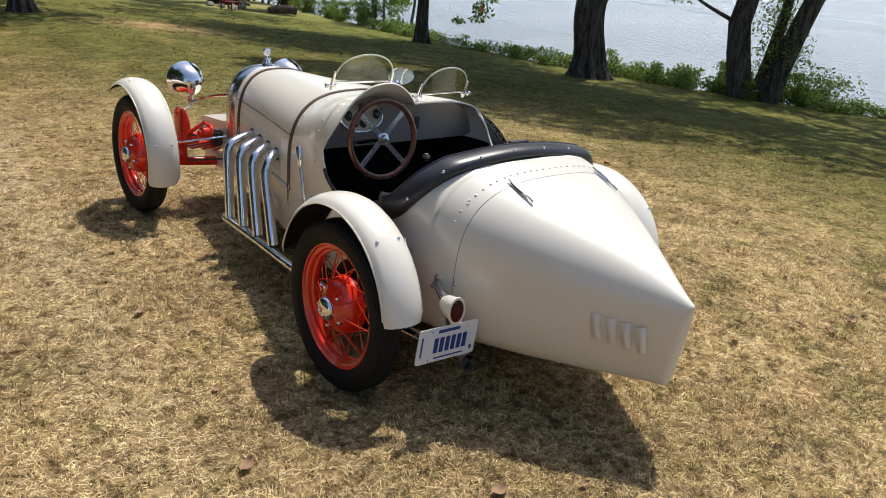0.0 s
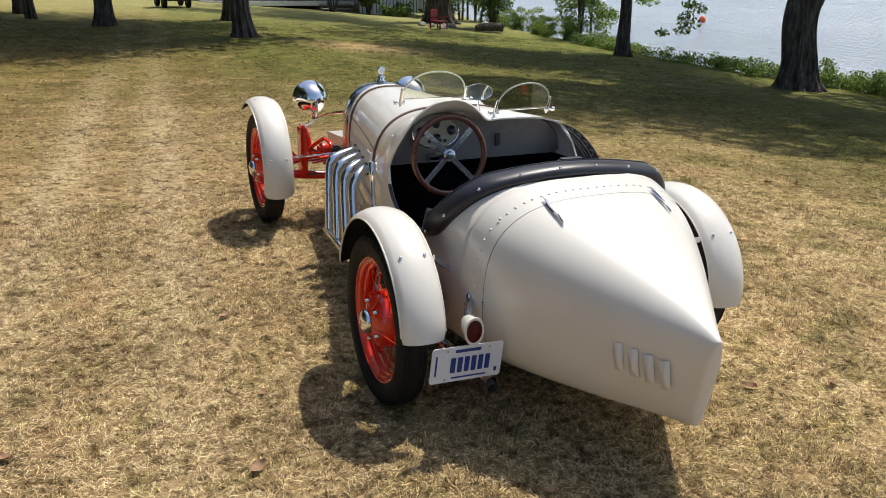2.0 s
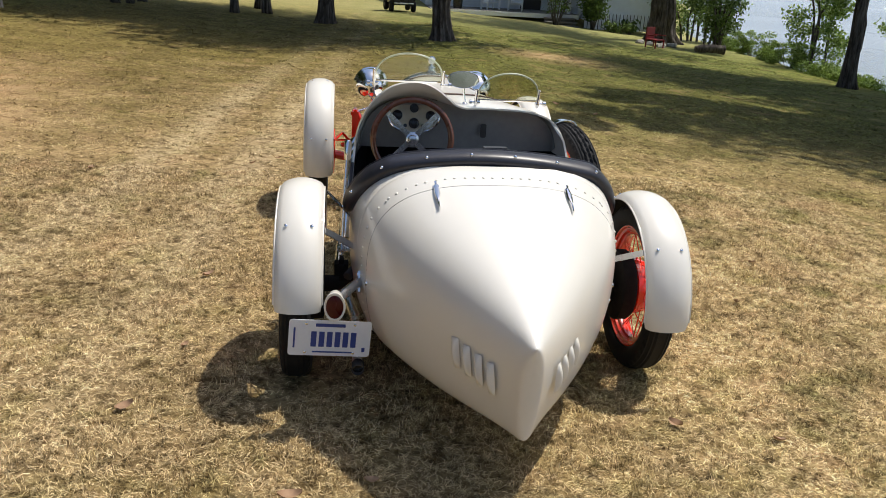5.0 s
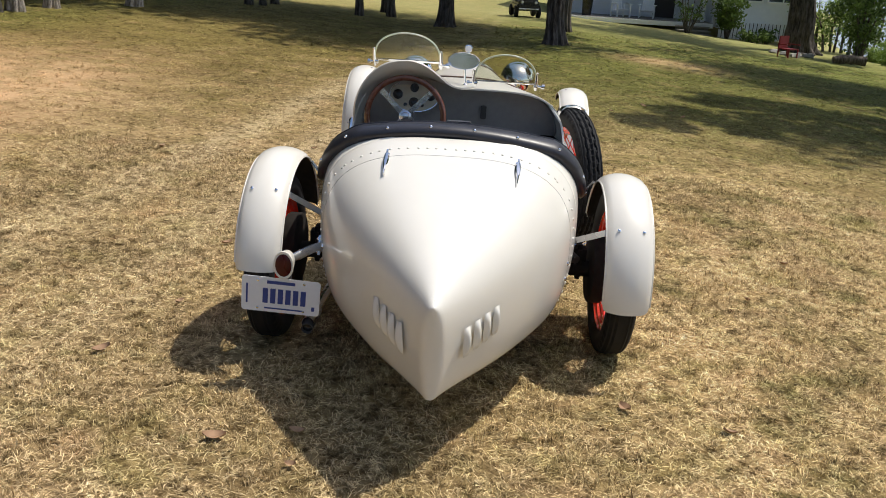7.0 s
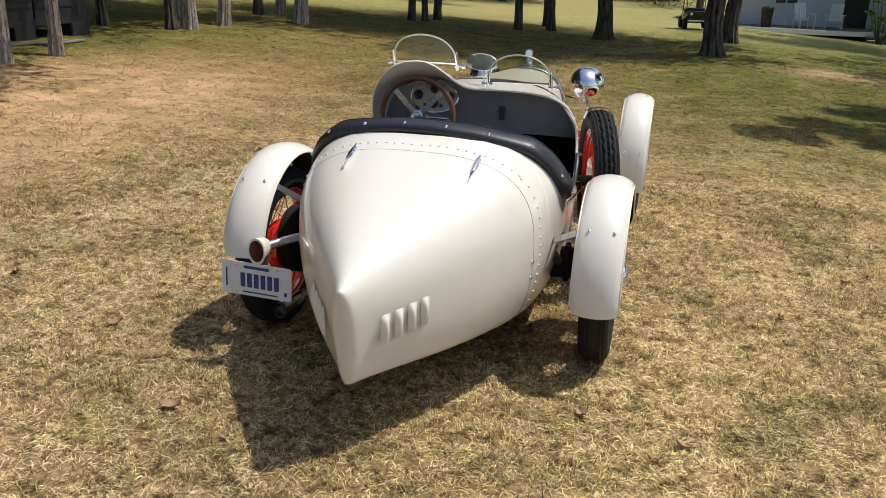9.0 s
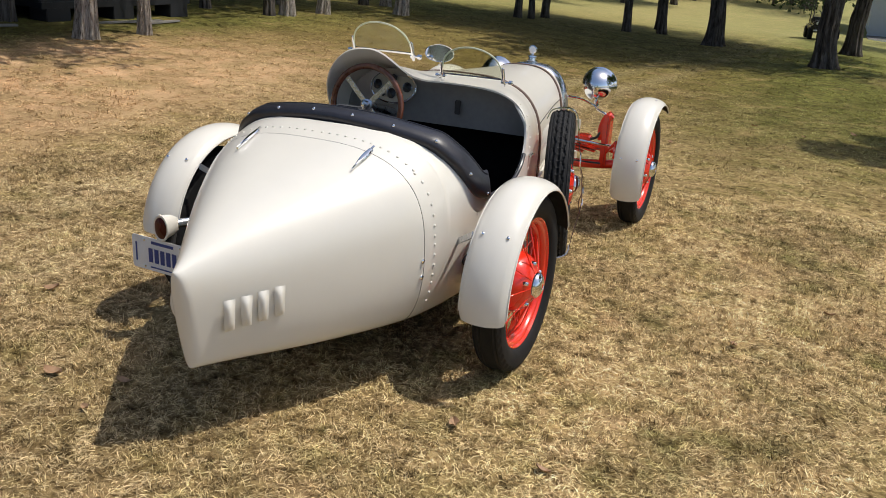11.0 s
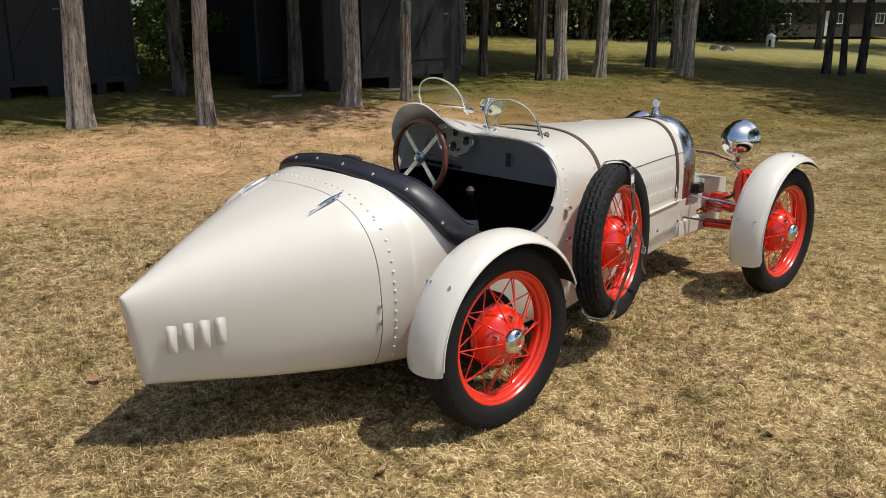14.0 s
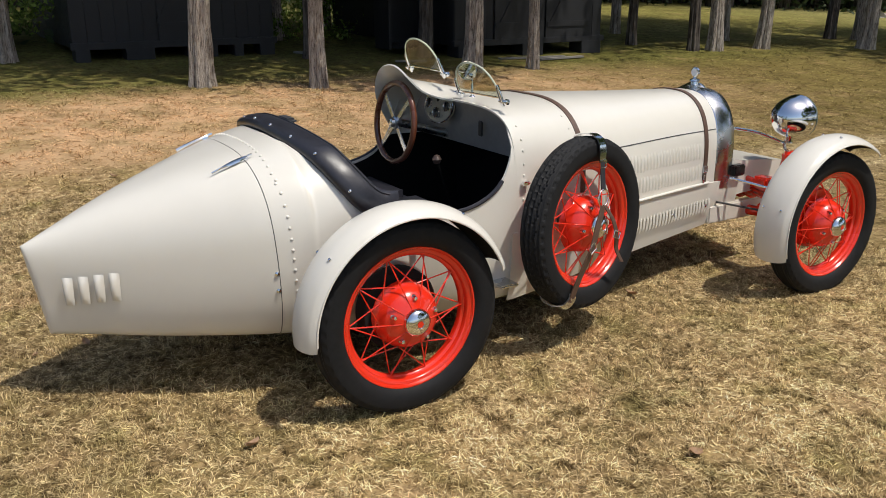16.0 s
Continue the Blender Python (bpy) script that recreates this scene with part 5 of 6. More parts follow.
def trunk_geo(rad, tall, lean=(0, 0), seed=1, flutes=7, flare=0.55, limbs=5, limb_from=0.45):
    """A fluted, tapering trunk with a flared foot and a few limbs."""
    rnd = random.Random(seed)
    g = Geo()
    rows = []
    ph = [rnd.uniform(0, 6.28) for _ in range(6)]
    hs = [-0.25, 0.0, 0.05, 0.11, 0.18, 0.26, 0.35, 0.45] + [0.58 + 0.14 * k for k in range(26)] + [4.6, 5.2, 6, 6.8, 8.2, 10, 12, 15, 18]
    seam = rnd.uniform(0, 99)
    knots = [(rnd.uniform(0, 6.28), rnd.uniform(0.4, 3.6), rnd.uniform(0.10, 0.22)) for _ in range(7)]
    hs = [h for h in hs if h < tall] + [tall]
    def centre(h):
        return Vector((lean[0] * h + 0.035 * rad / 0.15 * (math.sin(h * 1.3 + ph[0]) + 0.35 * math.sin(h * 4.1 + ph[3])), lean[1] * h + 0.035 * rad / 0.15 * math.cos(h * 1.1 + ph[1]), h))
    for h in hs:
        r = rad * (1 - 0.85 * max(h, 0) / tall) * (1 + flare * math.exp(-max(h, 0) / 0.22))
        c = centre(h)
        row = []
        for k in range(72):
            a = 2 * math.pi * k / 72
            # furrows between strips of bark, and a few knots
            strip = noise.noise(Vector((math.cos(a) * 6, math.sin(a) * 6, h * 0.7 + seam)))
            knot = sum(amp * math.exp(-((math.remainder(a - ka, 6.283) * 2.6) ** 2 + ((h - kh) * 7) ** 2)) for ka, kh, amp in knots)
            f = 1 + (0.07 + 0.16 * math.exp(-max(h, 0) / 0.3)) * math.sin(flutes * a + ph[2] + 0.35 * math.sin(h + ph[3])) + 0.05 * math.sin((flutes * 2 + 3) * a + h * 0.6 + ph[4]) + 0.05 * math.sin(2 * a + h * 0.8 + ph[5]) + 0.10 * min(0.25, strip) + knot
            row.append(c + Vector((math.cos(a) * r * f, math.sin(a) * r * f, 0)))
        rows.append(row)
    g.grid(rows, loop_u=True)
    ends = []
    for k in range(limbs):
        h = tall * (limb_from + (0.95 - limb_from) * (k + rnd.random() * 0.5) / limbs)
        a = rnd.uniform(0, 6.28)
        ln = (tall - h) * 0.5 + rad * 6
        p0 = centre(h)
        way = Vector((math.cos(a), math.sin(a), 0.45 + 0.3 * rnd.random()))
        pts = [p0 + way * ln * t + Vector((0, 0, -0.12 * ln * t * t)) for t in (0, 0.3, 0.65, 1.0)]
        r0 = rad * 0.42 * (1 - 0.5 * h / tall)
        g.tube(pts, [r0, r0 * 0.7, r0 * 0.42, r0 * 0.12], 7)
        ends += pts[1:]
    ends += [centre(tall * t) for t in (0.7, 0.85, 1.0)]
    return g, ends


def leaves_mesh(name, centres, spread, count, size, mat, seed, flat=0.6, droop=0.0):
    """Many small folded leaves round the given centres."""
    rs = np.random.RandomState(seed)
    c = np.array([tuple(p) for p in centres])
    sp = np.array([spread * (0.7 + 0.6 * rs.rand()) for _ in centres])
    who = rs.randint(0, len(c), count)
    d = rs.normal(size=(count, 3))
    d /= np.linalg.norm(d, axis=1)[:, None]
    rr = rs.rand(count) ** 0.45
    pos = c[who] + d * (rr * sp[who])[:, None] * np.array([1, 1, flat])
    pos[:, 2] -= droop * rs.rand(count) ** 2
    u = rs.normal(size=(count, 3))
    u /= np.linalg.norm(u, axis=1)[:, None]
    v = np.cross(u, rs.normal(size=(count, 3)))
    v /= np.linalg.norm(v, axis=1)[:, None]
    s = size * (0.6 + 0.8 * rs.rand(count))[:, None]
    a, b = pos - u * s, pos + u * s
    e, f = pos + v * s * 0.48 + u * s * 0.1, pos - v * s * 0.48 + u * s * 0.1
    verts = np.stack([a, e, b, f], 1).reshape(-1, 3)
    idx = np.arange(count * 4, dtype=np.int32)
    me = bpy.data.meshes.new(name)
    me.vertices.add(count * 4)
    me.vertices.foreach_set("co", verts.astype(np.float32).ravel())
    me.loops.add(count * 4)
    me.loops.foreach_set("vertex_index", idx)
    me.polygons.add(count)
    me.polygons.foreach_set("loop_start", np.arange(0, count * 4, 4, dtype=np.int32))
    me.update()
    me.materials.append(mat)
    me.validate()
    return me


def plant_tree(x, y, rad, kind, seed, lean=(0, 0), tall=None, label="", density=1.0, bark=None):
    cedar = kind == "cedar"
    tall = tall or (9.5 if cedar else 13.0)
    t = tagged(new("tree"), label or ("cedar tree with peeling grey fluted bark" if cedar else "broad shade tree with a dark furrowed trunk"), "tree", group="lawn trees")
    t.matrix_basis = pose(x, y, height(x, y))
    g, ends = trunk_geo(rad, tall, lean, seed, 7 if cedar else 9, 0.16 if cedar else 0.40, 7 if cedar else 8, 0.40 if cedar else 0.42)
    part("trunk", g, bark or (BARK if cedar else DARK_BARK), t, angle=70)
    part("crown", leaves_mesh("crown", ends, 1.45 if cedar else 1.9, int((4800 if cedar else 9500) * density), 0.105 if cedar else 0.15, CEDAR if cedar else LEAF, seed), None, t)
    return t


cedars = [(-6.90, 2.98, 0.115, 0.01, 0.0), (-7.62, 1.70, 0.165, 0.0, 0.01), (-9.5, 3.95, 0.13, 0, 0), (-9.0, 5.75, 0.14, 0, 0), (-7.3, 5.55, 0.165, 0, 0),
          (-7.35, 6.68, 0.10, 0, 0.01), (-10.5, -0.3, 0.17, 0, 0), (-8.45, 11.35, 0.12, 0, 0), (-8.4, 11.85, 0.17, 0, 0), (-9.6, 10.85, 0.11, 0, 0),
          (-8.4, 13.3, 0.16, -0.01, 0.02), (-9.5, 17.0, 0.14, 0, 0), (-9.1, 17.5, 0.15, 0, 0), (-7.8, 15.8, 0.19, 0.02, 0.03), (-6.5, 20.7, 0.15, 0, 0),
          (-6.2, 20.9, 0.13, 0, 0), (-6.05, 21.9, 0.16, 0, 0), (-3.5, 21.4, 0.16, 0, 0), (-3.1, 24.0, 0.18, 0, 0), (-2.72, 22.5, 0.17, 0, 0),
          (-9.9, 13.9, 0.11, 0, 0), (-12.2, 4.4, 0.12, 0, 0), (-11.6, 12.2, 0.13, 0, 0), (-12.5, 9.6, 0.13, 0, 0)]
for k, (x, y, r, lx, ly) in enumerate(cedars):
    plant_tree(x, y, r * (0.68 if y > 19 else 0.80), "cedar", 10 + k, (lx, ly), 8.5 + (k * 7 % 5) * 0.5, density=1.25 if y > 8 else 1.3, bark=DARK_BARK if y > 19 or k in (2, 3, 7, 9, 11) else None)
for k, (x, y, r) in enumerate(((-12.4, 5.3, 0.075), (-13.4, 4.7, 0.07), (-11.6, 4.2, 0.055), (-14.0, 6.2, 0.08))):
    plant_tree(x, y, r, "cedar", 40 + k, (0.015, 0.0), 8.0, label="slender cedar standing between the two sheds", density=0.25)
for k, (x, y, r) in enumerate(((-9.6, 34.8, 0.15), (-11.8, 32.6, 0.13), (-7.4, 38.4, 0.16), (-5.6, 41.5, 0.15), (-10.4, 36.6, 0.14))):
    plant_tree(x, y, r, "cedar", 50 + k, (0.0, 0.01), 9.0, bark=DARK_BARK, label="dark cedar before the far cottage", density=1.6)
oaks = [(-1.02, 20.4, 0.19, 0, 0, 13), (1.72, 16.4, 0.20, 0, 0, 10.5), (2.3, 21.3, 0.18, 0, 0, 13), (11.7, 16.2, 0.165, 0.0, 0.0, 11),
        (11.75, 10.1, 0.345, 0.01, 0.0, 12), (10.9, 27.0, 0.45, 0, 0, 13)]
for k, (x, y, r, lx, ly, tl_) in enumerate(oaks):
    oak = plant_tree(x, y, r, "oak", 60 + k, (lx, ly), tl_, density=0.9 if tl_ < 10.8 else 1.7 if x > 11 else 1.0 if y > 25 else 1.5)

    if abs(x - 11.75) < 0.01:
        # unseen long limbs, added high up to cast the shade band on the lawn
        for tip, sd in (((-6.6, -1.8, 8.0), 92), ((-5.0, 0.9, 8.6), 93)):
            shade_limb = bend([(0.0, 0.0, 5.2), (0.35 * tip[0], 0.35 * tip[1], 7.0), tip], 14)
            part("shade_limb", Geo().tube(shade_limb, [0.10 * (1 - 0.06 * i) for i in range(14)], 7), DARK_BARK, oak)
            part("shade_limb_leaves", leaves_mesh("shade_limb_leaves", [Vector(p) + Vector((0, 0.5 * math.sin(3 * i), 0.2)) for i, p in enumerate(shade_limb[5:])], 0.58, 3600, 0.12, LEAF, sd), None, oak)
    if abs(x - 11.7) < 0.01:
        # one limb droops over the bank
        low = bend([(0.1, -0.05, 4.6), (0.7, -0.5, 4.7), (1.15, -0.9, 3.6), (1.3, -1.0, 2.2), (1.25, -0.95, 1.2), (1.15, -0.95, 0.75)], 16)
        part("hanging_limb", Geo().tube(low, [0.05 * (1 - 0.055 * i) for i in range(16)], 7), DARK_BARK, oak)
        tips = [Vector(p) + Vector((0.35 * math.sin(5 * i), 0.35 * math.cos(4 * i), -0.1)) for i, p in enumerate(low[4:])] + low[5:]
        part("hanging_leaves", leaves_mesh("hanging_leaves", tips, 0.26, 1500, 0.055, SHRUB, 91), None, oak)

# dark round shore bush behind the log
bush = tagged(new("bush"), "dark drooping round bush beyond the log", "bush")
bush.matrix_basis = pose(12.2, 25.0, height(12.2, 25.0))
g = Geo()
rnd = random.Random(44)
cs = []
for k in range(6):
    e = (rnd.uniform(-1.0, 1.0), rnd.uniform(-1.0, 1.0), rnd.uniform(1.8, 3.6))
    g.tube(bend([(0.1 * e[0], 0.1 * e[1], -0.2), (0.4 * e[0], 0.4 * e[1], e[2] * 0.6), e], 7), [0.05 * (1 - 0.12 * i) for i in range(7)], 6)
    cs += [(e[0] * q + rnd.uniform(-0.4, 0.4), e[1] * q + rnd.uniform(-0.4, 0.4), e[2] * q + rnd.uniform(-0.5, 0.5)) for q in (0.5, 0.7, 0.85, 1.0, 1.1)]
part("stem", g, DARK_BARK, bush)
part("foliage", leaves_mesh("foliage", cs, 0.55, 7500, 0.055, LEAF, 45), None, bush)

# double-trunked willow on the bank
wil = tagged(new("tree"), "leaning two-stemmed shore willow with leafy shoots", "tree")
wil.matrix_basis = pose(13.9, 7.15, height(13.9, 7.15))
g = Geo()
for pts, r in (([(-0.1, 0.3, -0.3), (-0.2, 0.45, 0.6), (-0.25, 0.6, 1.5), (0.1, 0.6, 2.6), (0.4, 0.8, 4.5), (0.2, 1.5, 7.5)], 0.28), ([(0.1, -0.1, -0.3), (0.15, -0.26, 0.6), (0.22, -0.50, 1.6), (0.40, -0.80, 2.7), (0.7, -1.4, 4.4), (1.0, -2.1, 7)], 0.25),
               ([(0.1, 0.1, 0.2), (0.25, 0.0, 1.2), (0.3, -0.1, 2.4), (0.5, 0.2, 4.5)], 0.15), ([(0.40, -0.8, 2.7), (0.3, -2.4, 3.0), (-0.4, -3.6, 2.75), (-1.0, -4.2, 2.2)], 0.08),
               ([(-0.4, -3.6, 2.75), (-0.5, -3.9, 2.0), (-0.6, -4.0, 1.3)], 0.045), ([(-0.25, 0.6, 1.5), (-0.5, 1.5, 1.9), (-0.7, 2.2, 2.4)], 0.05)):
    line = bend(pts, 14)
    g.tube(line, [r * (1 - 0.72 * i / 13) for i in range(14)], 12)
part("trunk", g, DARK_BARK, wil, angle=70)
cl = [(0.2, -0.1, 0.6 + 0.25 * i) for i in range(8)] + [(0.3, -0.4, 1.0), (0.5, -0.9, 0.6), (0.2, 0.7, 0.4), (0.6, -1.3, 0.4), (-0.6, 1.9, 2.1), (-0.7, 2.4, 2.4), (-0.5, -3.9, 1.5), (-0.9, -4.3, 1.9), (-0.7, -4.6, 1.2)]
part("foliage", leaves_mesh("shoots", cl, 0.62, 6500, 0.032, SHRUB, 5), None, wil)
part("crown", leaves_mesh("crown", [(0.3 + math.cos(a) * 2, math.sin(a) * 2.8 - 0.5, 5.5 + 1.6 * math.sin(3 * a)) for a in np.linspace(0, 6.0, 14)], 1.6, 3200, 0.17, LEAF, 6), None, wil)
# slim leafy trees on the bank
for bx, by, tall_, n_ in ((13.9, 21.6, 4.6, 9000), (14.4, 30.4, 3.4, 5200), (13.0, 31.0, 2.2, 3200)):
    br = tagged(new("tree"), "slim shore saplings with bright drooping leaves", "tree", group="shore saplings")
    br.matrix_basis = pose(bx, by, height(bx, by))
    g = Geo()
    cs = []
    rnd = random.Random(int(by * 3))
    for k in range(5):
        x, y = rnd.uniform(-0.5, 0.9), rnd.uniform(-0.9, 1.1)
        line = bend([(x, y, -0.2), (x + rnd.uniform(-0.3, 0.3), y, tall_ * 0.45), (x + rnd.uniform(-1.1, 1.1), y + rnd.uniform(-1.1, 1.1), tall_ * rnd.uniform(0.7, 1.0))], 8)
        g.tube(line, [0.055 * (1 - 0.1 * i) for i in range(8)], 7)
        cs += [Vector(p) + Vector((rnd.uniform(-0.7, 0.7), rnd.uniform(-0.7, 0.7), rnd.uniform(-0.2, 0.3))) for p in line[2:] for _ in range(2)]
    part("stem", g, DARK_BARK, br)
    part("crown", leaves_mesh("crown", cs, 0.42, n_, 0.055, SHRUB, int(by)), None, br)

# shore shrubs
for k, (y, sx, h, n) in enumerate([(4.2, 0.1, 0.35, 500), (5.2, 0, 0.45, 600), (6.0, -0.2, 0.5, 700), (6.6, 0.2, 1.1, 1300), (7.9, 0.0, 1.0, 1300), (8.6, 0.1, 0.55, 700), (9.2, 0.0, 0.65, 800), (10.9, 0.3, 0.8, 1000), (9.7, 0.4, 0.75, 900),
                                   (12.3, -0.1, 0.5, 800), (13.6, 0, 0.45, 600), (14.8, 0.1, 0.35, 450), (16.9, 0.2, 0.4, 500), (18.2, 0.1, 0.5, 700), (19.5, 0, 0.6, 800), (22.0, 0.2, 1.1, 1300), (23.6, 0.2, 1.0, 1200), (25.5, 0.3, 1.2, 1300), (27.5, 0.2, 1.1, 1200)]):
    x = shore(y) - 0.25 + sx
    s = tagged(new("shrub"), "leafy green shrub on the lake bank", "shrub", group="shore shrubs")
    s.matrix_basis = pose(x, y, height(x, y))
    rnd = random.Random(k)
    g = Geo()
    cs = []
    for j in range(9):
        h_ = h * 0.62
        e = (rnd.uniform(-0.5, 0.5), rnd.uniform(-0.7, 0.7), h_ * rnd.uniform(0.35, 1.0))
        g.tube([(e[0] * 0.2, e[1] * 0.2, -0.05), (e[0] * 0.6, e[1] * 0.6, e[2] * 0.55), e], [0.012, 0.009, 0.004], 5)
        cs += [e, (e[0] * 0.7, e[1] * 0.7, e[2] * 0.6), (e[0] * 0.8, e[1] * 1.1, e[2] * 0.2)]
    part("stem", g, DARK_BARK, s)
    part("foliage", leaves_mesh("leaves", cs, 0.22, n * 4, 0.030, SHRUB, 100 + k), None, s)

# ---- sheds under the cedars ----


def shed(name, label, x0, x1, y0, y1, z0, wall, doors, blocks):
    s = tagged(new(name), label, "shed")
    zb = height((x0 + x1) / 2, (y0 + y1) / 2) + z0
    s.matrix_basis = pose(0, 0, zb)
    # walls of upright boards
    def run(xa, ya, xb, yb):
        n = max(2, int(math.hypot(xb - xa, yb - ya) / 0.2))
        a = math.degrees(math.atan2(yb - ya, xb - xa))
        w = math.hypot(xb - xa, yb - ya) / n
        plank = Geo().box((0, 0, wall / 2), (w - 0.003, 0.03, wall), 0.002).mesh("wall_board", SHED)
        for i in range(n):
            t = (i + 0.5) / n
            sink = 0.002 * (i % 2)
            part("wall_board", plank, None, s, at=pose(xa + (xb - xa) * t, ya + (yb - ya) * t, 0, 0, 0, a) @ pose(0, sink, 0))
    run(x1, y0, x1, y1)
    run(x0, y0, x0, y1)
    run(x0, y0, x1, y0)
    run(x0, y1, x1, y1)
    # near-black core in place of the shed's shaded inside
    part("inner", Geo().box(((x0 + x1) / 2, (y0 + y1) / 2, wall / 2), (x1 - x0 - 0.06, y1 - y0 - 0.06, wall - 0.02)), DEEP_SHADE, s)
    part("sill_beam", Geo().box((x1 + 0.02, (y0 + y1) / 2, 0.03), (0.10, y1 - y0 + 0.1, 0.10), 0.01), SHED, s)
    ym = (y0 + y1) / 2
    g = Geo().add([(x0 - 0.3, y0 - 0.3, wall), (x1 + 0.3, y0 - 0.3, wall), (x1 + 0.3, y1 + 0.3, wall), (x0 - 0.3, y1 + 0.3, wall), (x0 - 0.3, ym, wall + 0.9), (x1 + 0.3, ym, wall + 0.9)],
                  [(0, 1, 5, 4), (2, 3, 4, 5), (1, 2, 5), (3, 0, 4), (0, 3, 2, 1)])
    part("roof", g, ROOF, s, smooth=False)
    for ya, yb in doors:
        d = part("door", Geo().box((x1 + 0.035, (ya + yb) / 2, 0.06 + 0.95), (0.03, yb - ya - 0.02, 1.9), 0.004), SHED, s, "black board door with a cross brace")
        part("rail", Geo().box((x1 + 0.058, (ya + yb) / 2, 0.30), (0.02, yb - ya - 0.06, 0.09), 0.003), SHED, d)
        part("rail", Geo().box((x1 + 0.058, (ya + yb) / 2, 1.60), (0.02, yb - ya - 0.06, 0.09), 0.003), SHED, d)
        part("brace", Geo().box((0, 0, 0), (0.02, 1.45, 0.08), 0.003, m=pose(x1 + 0.0585, (ya + yb) / 2, 0.95, 58)), SHED, d)
        part("latch", Geo().box((x1 + 0.06, yb - 0.12, 1.05), (0.02, 0.10, 0.03), 0.004), TAG, d)
    for yb, wide in blocks:
        deep = zb - height(x1, yb) + 0.06
        part("footing_block", Geo().box((x1 - 0.1, yb, -deep / 2), (0.35, wide, deep), 0.01), SHED, s)
    return s


shed("shed", "black board shed raised on blocks under cedars", -14.5, -10.1, 0.55, 3.55, 0.07, 2.5, ((1.75, 2.55),), ((0.66, 0.20), (1.465, 0.41), (2.4, 0.45), (2.965, 0.15), (3.43, 0.24)))
shed("shed", "black board shed with braced double doors under cedars", -13.5, -8.75, 6.15, 9.25, 0.10, 2.5, ((6.9, 7.95), (7.97, 9.0)), ((6.4, 0.45), (7.7, 0.45), (9.0, 0.45)))
# dark lean-to bay beside the second shed
s = tagged(new("lean_to"), "dark open lean-to beside the black shed", "shed")
s.matrix_basis = pose(0, 0, height(-11, 5.5))
part("back_wall", Geo().box((-9.95, 5.75, 1.2), (0.05, 0.8, 2.4)), SHED, s)
part("side_wall", Geo().box((-9.68, 5.33, 1.2), (0.5, 0.05, 2.4)), SHED, s)
part("roof", Geo().box((-9.6, 5.75, 2.42), (0.8, 0.9, 0.06)), ROOF, s)
# floor coloured near-black for the shade of the bay
part("board_floor", Geo().box((-9.6, 5.75, 0.05), (0.6, 0.75, 0.06)), DEEP_SHADE, s)
for k, (x, y, a, ln) in enumerate(((-8.3, 7.4, 80, 2.2), (-8.15, 7.9, 95, 1.8), (-8.5, 5.2, 70, 0.9), (-9.9, 4.0, 20, 0.8))):
    b = part("scrap_board", Geo().box((0, 0, 0.025), (ln * 0.55, 0.10, 0.03), 0.004), DECK, at=pose(x, y, height(x, y), 0, 0, a))
    tagged(b, "weathered grey board lying on the grass", "board", group="scrap boards")
# small white hut across the field
hut = tagged(new("garden_hut"), "tiny white garden hut across the field", "hut")
hut.matrix_basis = pose(-13.1, 31.2, height(-13.1, 31.2)) @ Matrix.Diagonal((0.5, 0.5, 0.6, 1))
part("wall", Geo().box((0, 0, 0.35), (0.5, 0.5, 0.7), 0.01), WHITE, hut)
part("roof", Geo().add([(-0.32, -0.32, 0.7), (0.32, -0.32, 0.7), (0.32, 0.32, 0.7), (-0.32, 0.32, 0.7), (0, 0, 0.95)], [(0, 1, 4), (1, 2, 4), (2, 3, 4), (3, 0, 4), (3, 2, 1, 0)]), WHITE, hut, smooth=False)
# dark panel painted as the shade inside the hut
part("doorway", Geo().box((0.05, -0.255, 0.28), (0.18, 0.01, 0.45)), DEEP_SHADE, hut)
# metal box nailed to a trunk
b = part("box_on_trunk", Geo().box((0, 0, 0), (0.07, 0.10, 0.20), 0.012), TAG, at=pose(-7.24, 6.66, height(-7.35, 6.68) + 1.42))
tagged(b, "small grey metal box fixed to a cedar trunk", "box")

# ---- cottage with deck, far ahead by the lake ----
house = tagged(new("cottage"), "pale grey sided lakeside cottage with a low deck", "house")
house.matrix_basis = pose(0, 0, -0.75)


def siding(parent, xa, xb, y, za, zb):
    g = Geo()
    z = za
    while z < zb - 0.01:
        h = min(0.13, zb - z)
        g.add([(xa, y, z), (xb, y, z), (xb, y - 0.018, z), (xa, y - 0.018, z), (xa, y, z + h), (xb, y, z + h)], [(0, 1, 2, 3), (3, 2, 5, 4)])
        z += h
    return part("siding_wall", g, SIDING, parent, smooth=False)


def window(parent, x, z, w, h, y):
    f = part("window", Geo().box((x, y, z), (w, 0.03, h)), PANE, parent, "white framed window")
    for xx, zz, sx, sz in ((x - w / 2, z, 0.08, h + 0.08), (x + w / 2, z, 0.08, h + 0.08), (x, z - h / 2, w, 0.08), (x, z + h / 2, w, 0.08), (x, z, 0.05, h)):
        part("frame", Geo().box((xx, y - 0.03, zz), (sx, 0.05, sz), 0.006), WHITE, f)
    return f


siding(house, 3.0, 9.4, 34.2, 0.35, 3.2)
siding(house, 9.4, 13.0, 32.0, 0.48, 3.2)
part("side_wall", Geo().box((9.4, 33.1, 1.9), (0.1, 2.2, 2.7)), SIDING, house)
part("core", Geo().box((8.0, 37.4, 1.7), (9.8, 6.2, 3.0)), SIDING, house)
part("core", Geo().box((11.2, 33.3, 1.7), (3.5, 2.4, 3.0)), SIDING, house)
